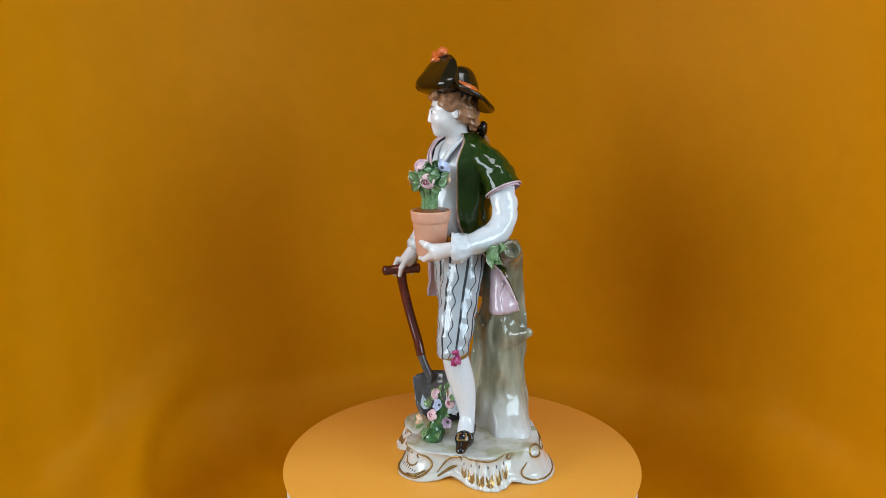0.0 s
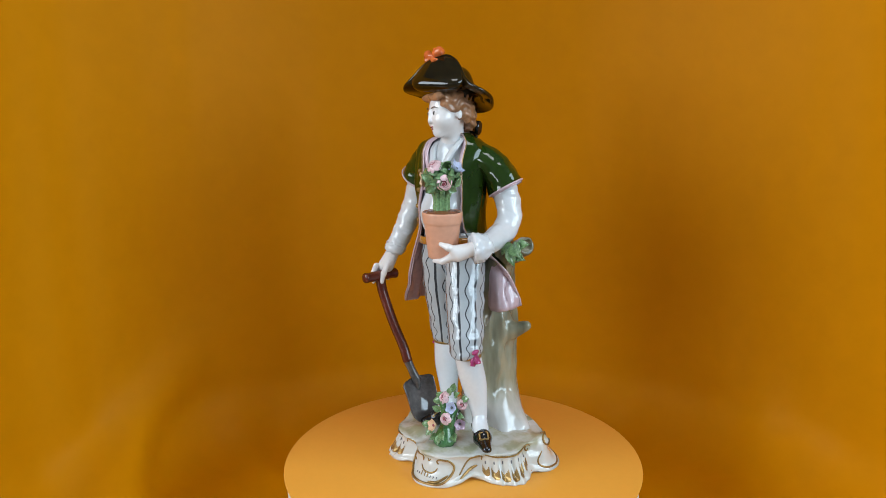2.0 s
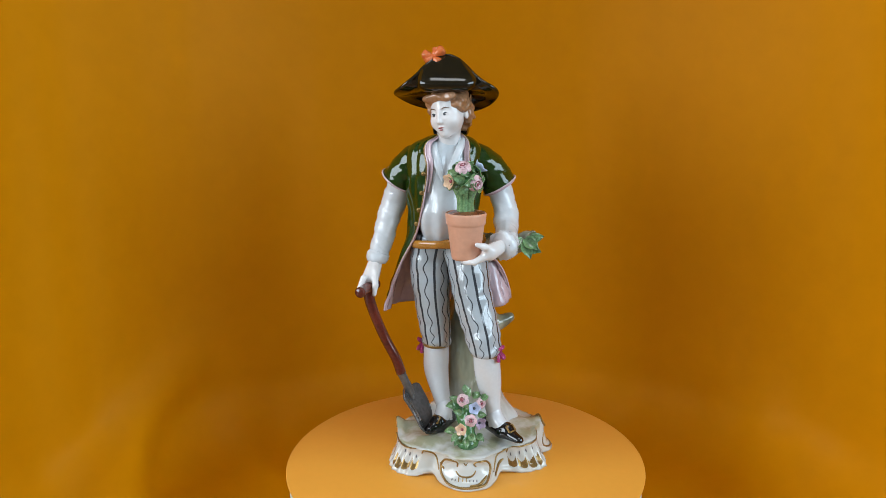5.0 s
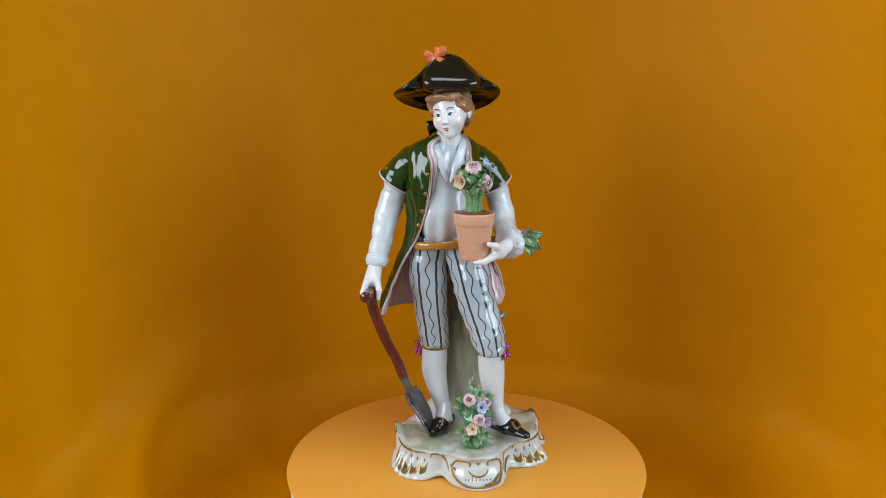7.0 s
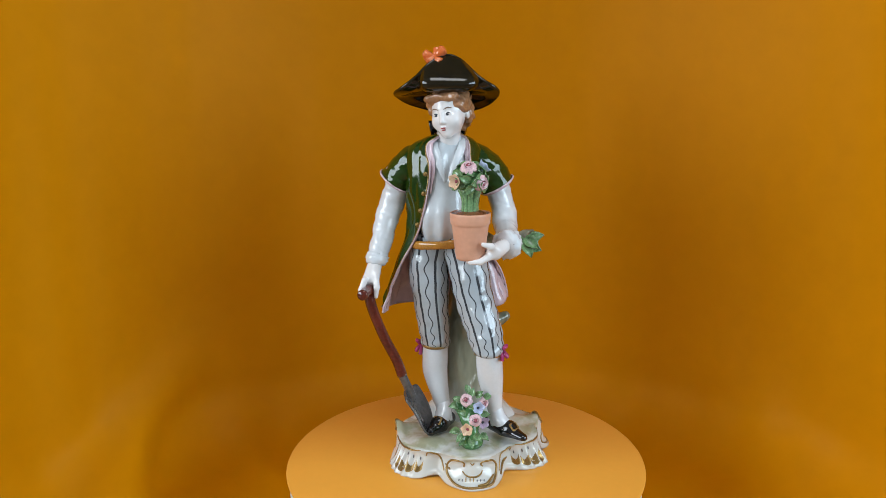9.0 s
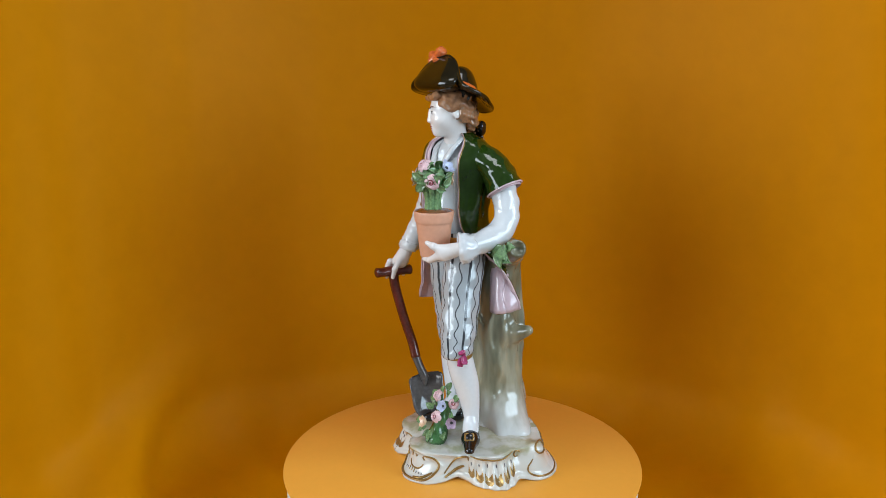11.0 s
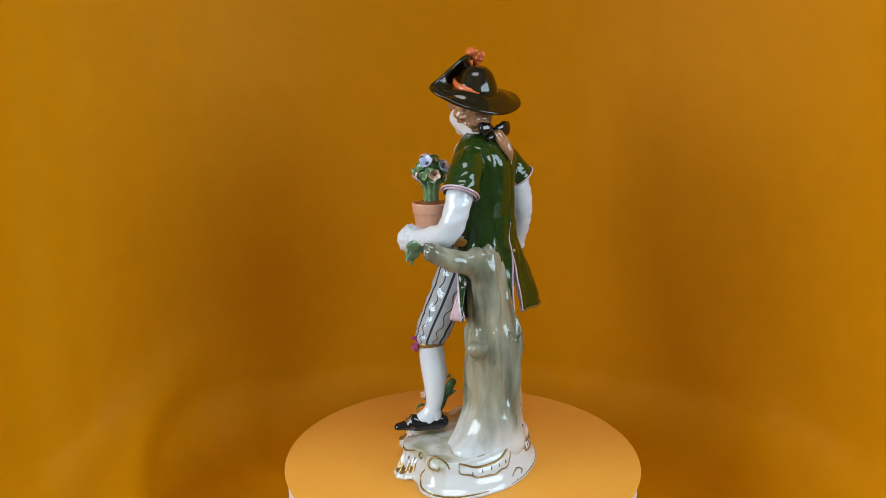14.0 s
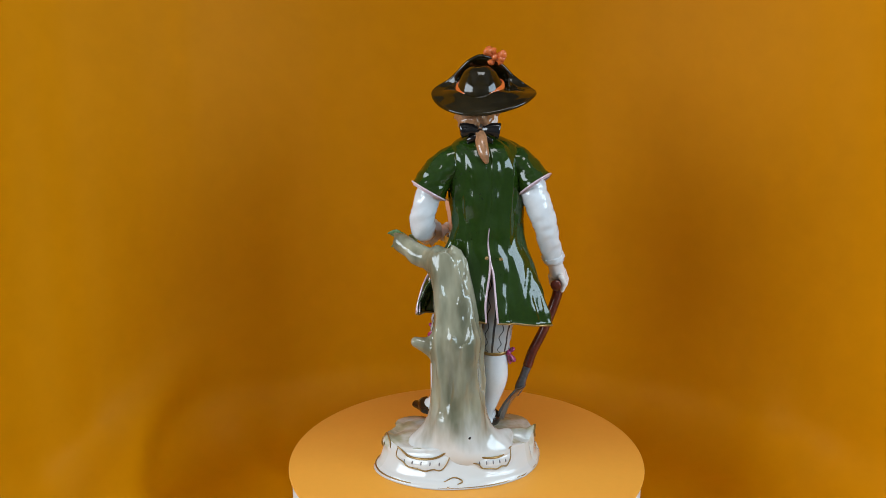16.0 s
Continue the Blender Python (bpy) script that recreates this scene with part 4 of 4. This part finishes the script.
    sleeve([(-24, 1, 234.5), (-36, 0.5, 230.5), (-45, 2.0, 223), (-51.5, 3.5, 214)], (9.5, 11.2, 11.6, 13.2), 1.0)
    sleeve([(-6, 7.5, 234), (6, 12, 230.5), (16, 17, 222), (22.7, 19.5, 210)], (9.5, 11.4, 12.2, 13.2), 5.0)
    tube(s, [(-45, 3, 222), (-50.5, 4, 210), (-57.5, 2.5, 190), (-61.5, -4, 172), (-64.2, -10.5, 159)], (9.0, 9.8, 9.2, 8.2, 7.6), WHITE, 72, 36, (0, 1, 0), 1.0, 0.9, 0.10, seed=2, crease=0.4)
    tube(s, [(-63.8, -9.5, 161), (-65, -11.5, 156.5), (-65.4, -12.2, 154)], (7.8, 7.9, 6.0), WHITE, 8, 24, (0, 1, 0), 1.0, 1.6, 0.35)
    tube(s, [(17, 15.5, 222), (22.5, 18.5, 208), (27, 18.5, 193), (29, 12.5, 182), (31, 0, 177), (32.2, -12, 174.5), (33, -19, 173.5)], (9.2, 9.6, 9.2, 9.2, 8.6, 7.8, 7.3), WHITE, 84, 36, (1, 0, 0), 1.0, 0.9, 0.09, seed=7, crease=0.4)
    tube(s, [(33.8, -15, 174), (33, -20, 173.2), (31.5, -24.5, 172.6), (31, -25.5, 172.5)], (8.2, 9.6, 10.6, 6.5), WHITE, 12, 36, (1, 0, 0), 1.0, 2.4, 0.45)

    # his right palm rests on the crossbar, his left holds the pot from below
    def grip(P):
        d = d_cone(P, (-65.5, -12.5, 155), (-67.5, -18, 145), 5.2, 6.2)
        for k in range(4):
            y = -27.5 + 5.0 * k
            d = join(d, d_cone(P, (-71, y + 2, 145 - 0.6 * k), (-73.3, y, 138), 2.4, 2.2), 1.6)
            d = join(d, d_cone(P, (-73.3, y, 138), (-71.5, y - 0.8, 132.5), 2.2, 1.7), 0.8)
        d = join(d, d_cone(P, (-64, -20, 147), (-62, -26, 140), 2.6, 2.2), 2)
        return join(d, d_cone(P, (-62, -26, 140), (-62.5, -27.5, 133.5), 2.2, 1.6), 1)

    skin(s, grip, (-80, -35, 126), (-52, -2, 164), 0.75, SKIN)

    def hold(P):
        d = d_cone(P, (31, -24, 172.5), (24, -33, 169.5), 4.8, 6.0)
        d = join(d, d_cone(P, (25, -34, 171), (21.5, -40.5, 174.5), 3.2, 2.4), 3)
        d = join(d, d_cone(P, (21.5, -40.5, 174.5), (16.5, -42.5, 176.3), 2.4, 1.7), 1.5)
        for k, (y, e) in enumerate(((-39, 0), (-35.5, -2), (-31.5, -2), (-27.5, 0))):
            d = join(d, d_cone(P, (21, y + 2, 167), (14, y, 163.2), 2.7, 2.2), 2)
            d = join(d, d_cone(P, (14, y, 163.2), (7 + e, y - 0.3, 162.8), 2.2, 1.6), 0.8)
        return d

    skin(s, hold, (0, -48, 155), (40, -16, 184), 0.75, SKIN)
    return s.object("statue", parent, "glazed gardener statue in green coat and striped breeches")


# ================= spade =================
def build_spade(parent):
    ob = new("spade")
    ob.parent = parent
    ob["label"] = "spade with red-brown handle and grey blade"
    s = Shape()
    tube(s, [(-70.6, -39.5, 137), (-70.4, -38, 137), (-69.6, -33, 137), (-68.6, -24, 137.4), (-67.4, -13, 137), (-67, -9, 137), (-66.9, -7.8, 137)], (1.0, 3.9, 3.8, 4.2, 3.8, 4.0, 1.0), WOODM, 30, 16, (0, 0, 1))
    s.object("crossbar", ob, "turned red-brown crossbar")
    s = Shape()
    tube(s, [(-68.6, -24, 137.5), (-66.5, -23.2, 124), (-58.5, -20.5, 101), (-49.8, -18, 82), (-46, -16.8, 70)], (4.2, 3.9, 3.8, 3.8, 3.9), WOODM, 30, 16)
    s.object("shaft", ob, "curved red-brown shaft")
    s = Shape()
    tube(s, [(-46.6, -17, 71.5), (-43.5, -15, 63), (-40.5, -12.5, 54), (-38.5, -13, 47)], (3.5, 3.2, 3.6, 1.5), STEELM, 16, 14)
    O = np.array((-41.0, -11.5, 56.0))
    down, wide = np.array((14.5, -5.5, -31.0)), np.array((2.0, 14.6, 0.8))
    nrm = np.cross(down, wide)
    nrm /= np.linalg.norm(nrm)
    nu, nv, verts, faces = 16, 20, [], []
    for th in (0.9, -0.9):
        for j in range(nv + 1):
            v = j / nv
            half = (1.0 - 0.18 * v) * (1 if v < 0.62 else math.sqrt(max(0.0, 1 - ((v - 0.62) / 0.385) ** 2)) * 0.92 + 0.08)
            half *= min(1, 0.75 + v * 4)
            for i in range(nu + 1):
                u = -1 + 2 * i / nu
                bow = -3.4 * (1 - u * u) * (1 - 0.3 * v) + 3.0 * math.sin(v * 2.6)
                verts.append(O + down * (v - 0.06 * (1 - abs(u)) * (v < 0.2)) + wide * u * half + nrm * (bow + th))
    w, o = nu + 1, (nu + 1) * (nv + 1)
    for j in range(nv):
        for i in range(nu):
            q = (j * w + i, j * w + i + 1, (j + 1) * w + i + 1, (j + 1) * w + i)
            faces += [q, tuple(o + k for k in q[::-1])]
        for i in (0, nu):
            faces.append((j * w + i, (j + 1) * w + i, o + (j + 1) * w + i, o + j * w + i))
    for i in range(nu):
        for j in (0, nv):
            faces.append((j * w + i, j * w + i + 1, o + j * w + i + 1, o + j * w + i))
    s.add(verts, faces, STEELM)
    s.object("blade", ob, "slate-grey blade with socket")
    return ob


# ================= flowers and leaves =================
def rose_mesh(mat, heart, r=5.0, turns=2.4):
    """A rolled rose: one long petal wound about a dark heart, with outer petals."""
    s = Shape()
    n, verts, faces = 60, [], []
    for i in range(n + 1):
        t = i / n
        a = t * turns * 2 * math.pi
        rr = r * (0.14 + 0.62 * t) * (1 + 0.05 * math.sin(a * 2.5))
        h = 3.6 - 1.3 * t
        for q, (dr, dz) in enumerate(((0.72, -2.6), (0.9, 0.4 * h), (1.06, h), (1.16, h - 0.15), (1.02, 0.4 * h), (0.8, -2.6))):
            verts.append((rr * dr * math.cos(a), rr * dr * math.sin(a), dz))
    for i in range(n):
        for j in range(5):
            faces.append((i * 6 + j, (i + 1) * 6 + j, (i + 1) * 6 + j + 1, i * 6 + j + 1))
    s.add(verts, faces, mat)
    for k in range(5):
        a = 2 * math.pi * k / 5 + 0.3
        q = Matrix.Rotation(a, 3, "Z") @ Matrix.Rotation(radians(48), 3, "Y")
        ball(s, (r * 0.82 * math.cos(a), r * 0.82 * math.sin(a), 0.2), (0.55 * r, 0.62 * r, 0.7), mat, q, 12, 6)
    ball(s, (0, 0, 1.2), (r * 0.42, r * 0.42, 1.8), heart, None, 10, 6)
    ball(s, (0, 0, -1.6), (r * 0.8, r * 0.8, 2.2), LEAFM, None, 12, 6)
    return s


def cup_mesh(mat, heart, r=5.0):
    """An open cup-shaped flower with a dark eye."""
    s = Shape()
    n, prof = 40, ((0.2, -0.4), (0.55, 0.5), (0.95, 2.4), (1.08, 2.7), (1.0, 1.9), (0.65, -0.8), (0.2, -2.2))
    verts, faces = [], []
    for i in range(n):
        a = 2 * math.pi * i / n
        k = 1 + 0.10 * math.cos(5 * a)
        for rr, z in prof:
            verts.append((r * rr * k * math.cos(a), r * rr * k * math.sin(a), z + (0.5 * math.cos(5 * a) if rr > 0.9 else 0)))
    w = len(prof)
    for i in range(n):
        for j in range(w - 1):
            i2 = (i + 1) % n
            faces.append((i * w + j, i2 * w + j, i2 * w + j + 1, i * w + j + 1))
    s.add(verts, faces, mat)
    ball(s, (0, 0, 0.2), (r * 0.28, r * 0.28, 0.9), heart, None, 10, 6)
    return s


def leaf_mesh(L=9.0, W=6.0, mat=None):
    """A serrated leaf with a folded midrib, bent along its length."""
    s = Shape()
    n, verts, faces = 10, [], []
    for th in (0.35, -0.35):
        for i in range(n + 1):
            t = i / n
            half = W / 2 * math.sin(math.pi * min(1, 0.08 + 0.92 * t) ** 0.8) * (1 + 0.12 * (i % 2)) + 0.05
            for u in (-1, -0.5, 0, 0.5, 1):
                verts.append((L * t, u * half, 1.6 * math.sin(t * 2.4) + 0.9 * abs(u) + th - 1.5 * t * t))
    o = 5 * (n + 1)
    for i in range(n):
        for j in range(4):
            q = (i * 5 + j, (i + 1) * 5 + j, (i + 1) * 5 + j + 1, i * 5 + j + 1)
            faces += [q, tuple(o + k for k in q[::-1])]
        for j in (0, 4):
            faces.append((i * 5 + j, (i + 1) * 5 + j, o + (i + 1) * 5 + j, o + i * 5 + j))
    s.add(verts, faces, mat or LEAFM)
    return s


def facing(c, normal, spin=0.0, size=1.0):
    """Pose at c (millimetres) whose z looks along normal."""
    q = Vector(normal).to_track_quat("Z", "Y").to_matrix().to_4x4()
    return Matrix.Translation(Vector(c) * 0.001) @ q @ Matrix.Rotation(spin, 4, "Z") @ Matrix.Diagonal((size, size, size, 1))


FLOWER_DATA = {}


def place(kind, maker, name, parent, m, label=""):
    """Another flower or leaf on the one mesh of its kind."""
    if kind not in FLOWER_DATA:
        ob = maker().object(name)
        FLOWER_DATA[kind] = ob.data
    else:
        ob = new(name, FLOWER_DATA[kind])
    ob.parent = parent
    ob.matrix_basis = m
    if label:
        ob["label"] = label
    return ob


def rose_at(parent, kind, c, normal, spin=0.0, size=1.0):
    makers = {"pink": (lambda: rose_mesh(ROSEP, HEART), "rolled pink rose"), "blue": (lambda: cup_mesh(ROSEB, EYEM), "pale blue flower"),
              "peach": (lambda: cup_mesh(ROSEY, HEART), "peach cup flower"), "mauve": (lambda: cup_mesh(ROSEM, EYEM), "mauve flower")}
    return place(kind, makers[kind][0], "flower", parent, facing(c, normal, spin, size), makers[kind][1])


def leaf_at(parent, c, along, out, size=1.0):
    """A leaf at c that points along and shows its face outwards."""
    x = Vector(along).normalized()
    z = Vector(out)
    z = (z - x * z.dot(x)).normalized()
    y = z.cross(x)
    m = Matrix((x, y, z)).transposed().to_4x4()
    return place("leaf", leaf_mesh, "leaf", parent, Matrix.Translation(Vector(c) * 0.001) @ m @ Matrix.Diagonal((size, size, size, 1)))


def build_flowerpot(parent):
    s = Shape()
    c = (6.4, -30.5, 163.5)
    lathe(s, c, [(0, 0.4), (8.8, 0.0), (9.8, 0.6), (10.2, 2), (12.9, 24), (13.1, 24.8), (13.7, 25.4), (13.9, 26.4), (14.5, 32), (14.4, 32.9), (13.9, 33.3), (13.4, 33.0), (13.2, 31.0)], POTM, 64, 0.012)
    pot = s.object("flowerpot", parent, "terracotta-coloured porcelain flowerpot")
    s = Shape()
    lathe(s, c, [(13.2, 32.6), (10, 33.8), (6, 34.8), (0, 35.2)], SOIL, 40, 0.03)
    s.object("soil", pot, "brown glazed soil")
    for k in range(9):
        s = Shape()
        a = 2 * math.pi * k / 9
        tube(s, [(6.2 + 4.2 * math.cos(a), -31 + 4.2 * math.sin(a), 196), (6.2 + 4.0 * math.cos(a), -31 + 4.0 * math.sin(a), 206), (6.2 + 7 * math.cos(a), -31 + 7 * math.sin(a), 214)], (2.3, 2.1, 2.2), LEAFM, 8, 8)
        s.object("stem", pot)
    s = Shape()
    ball(s, (6.2, -31, 218.5), (10, 10, 9), LEAFD, None, 24, 16)
    s.object("foliage", pot, "deep green foliage core")
    B = np.array((6.2, -31.0, 219.5))
    for kind, p, sz in (("pink", (15.0, -37.5, 218), 1.0), ("pink", (5.8, -38, 229.5), 1.0), ("peach", (-2.5, -39.5, 219.5), 0.95), ("blue", (15.0, -25, 227.5), 0.95),
                        ("pink", (-1.5, -22.5, 225), 0.85), ("blue", (4, -20.5, 224), 0.9), ("peach", (12, -20, 219), 0.8)):
        v = np.array(p) - B
        rose_at(pot, kind, B + v * 0.98, v + np.array((0, -2.5, 0.0)), random.uniform(0, 6), sz)
    for k in range(34):
        a, e = k * 2.39996, math.asin(-0.55 + 1.5 * (k + 0.5) / 34)
        v = np.array((math.cos(e) * math.cos(a), math.cos(e) * math.sin(a), math.sin(e)))
        t = np.array((-math.sin(a), math.cos(a), random.uniform(-0.8, 0.8))) * random.choice((-1, 1)) + v * random.uniform(0.1, 0.7)
        leaf_at(pot, B + v * random.uniform(9.0, 11.0) - t * 2.0, t, v, random.uniform(0.75, 1.05))
    return pot


def build_bush(parent):
    s = Shape()

    def field(P):
        d = d_cone(P, (7, -30, 26), (8, -23, 48), 6.5, 4.5)
        d = join(d, d_cone(P, (7, -26, 30), (-5, -20, 53), 4.0, 3.0), 3)
        d = join(d, d_ball(P, (7.5, -31, 25), (8.5, 7.5, 5)), 4)
        return d + ruffle(P, 0.5, 0.5)

    skin(s, field, (-14, -46, 16), (24, -10, 62), 1.1, LEAFD)
    bush = s.object("flower_bush", parent, "green bush of porcelain roses and leaves")
    for kind, p, nv, sz in (("peach", (5.3, -40.0, 38.8), (-0.2, -1, 0.25), 0.95), ("pink", (10.5, -33, 43), (0.2, -1, 0.35), 0.95), ("pink", (3, -26.5, 56), (-0.2, -1, 0.5), 1.0),
                            ("blue", (12, -27.5, 50.5), (0.3, -1, 0.4), 0.95), ("pink", (16, -21, 52), (0.8, -1, 0.4), 0.85), ("mauve", (15, -22, 37), (0.8, -1, 0.1), 0.95)):
        rose_at(bush, kind, p, nv, random.uniform(0, 6), sz * 0.84)
    for p, al, out, sz in (((-1, -36, 36), (-1, -0.3, -0.1), (-0.2, -1, 0.6), 1.0), ((2, -36, 33), (-0.6, -0.5, -0.6), (-0.2, -1, 0.5), 1.0), ((10, -36, 33), (0.7, -0.5, -0.4), (0.2, -1, 0.6), 1.0),
                           ((0, -24, 53), (-1, 0, 0.4), (-0.2, -0.6, 1), 1.0), ((-2, -22, 50), (-1, -0.3, -0.1), (-0.3, -1, 0.6), 1.1), ((6, -24, 58), (0.4, 0.2, 1), (0, -1, 0.3), 0.9),
                           ((10, -22, 57), (0.8, 0, 0.7), (0, -1, 0.5), 0.9), ((3, -30, 47), (-0.7, -0.4, 0.3), (-0.2, -1, 0.4), 0.9), ((14, -22, 44), (1, -0.2, 0), (0.4, -1, 0.3), 0.9),
                           ((16, -20, 55), (0.8, 0.4, 0.6), (0.6, -0.6, 0.6), 0.9), ((8, -34, 30), (0.1, -0.7, -0.8), (0, -1, 0.5), 1.1), ((4, -33, 28), (-0.7, -0.6, -0.5), (-0.3, -1, 0.5), 1.0),
                           ((14, -28, 30), (0.8, -0.5, -0.4), (0.5, -1, 0.5), 1.0), ((4, -18, 58), (-0.3, 0.6, 0.6), (0, 0, 1), 0.9), ((12, -16, 54), (0.5, 0.8, 0.4), (0.3, 0.5, 1), 0.9),
                           ((0, -20, 44), (-0.8, 0.4, 0.3), (-1, -0.4, 0.3), 0.9), ((7, -31, 52), (0.2, -0.5, 0.6), (0, -1, 0.3), 0.8)):
        leaf_at(bush, p, al, out, sz * 0.88)
    return bush


def build_branch_leaves(stump):
    for p, al, out, sz in (((40, 5, 173), (0.75, -0.3, -0.55), (0.2, -1, 0.3), 1.5), ((43, 6, 172), (0.9, 0.0, 0.25), (0.1, -0.9, 0.45), 1.25), ((40, 4, 171), (0.35, -0.3, -0.9), (0.2, -1, 0.2), 1.5),
                           ((41, 5, 168), (0.95, -0.2, -0.35), (0.1, -1, 0.2), 1.35), ((38, 6, 173), (-0.5, -0.4, -0.7), (0.0, -1, 0.3), 1.2)):
        leaf_at(stump, (p[0] + 4.5, p[1] - 2.5, p[2]), al, out, sz)


def build_ornament():
    top = tagged(new("porcelain_ornament"), "glazed porcelain gardener ornament standing on the turntable", "figurine")
    build_plinth(top)
    stump = build_stump(top)
    build_branch_leaves(stump)
    build_statue(top)
    build_spade(top)
    build_flowerpot(top)
    build_bush(top)
    return top


build_room()
build_backdrop()
turntable = build_turntable()
ornament = build_ornament()


def motions():
    rows = [(t, pose(0, 0, 0, 0, 0, a)) for t, a in TURN]
    lean = pose(0, 0, 0, 0.6)
    walk(turntable, [(t, lean @ m) for t, m in rows])
    walk(ornament, rows)


motions()
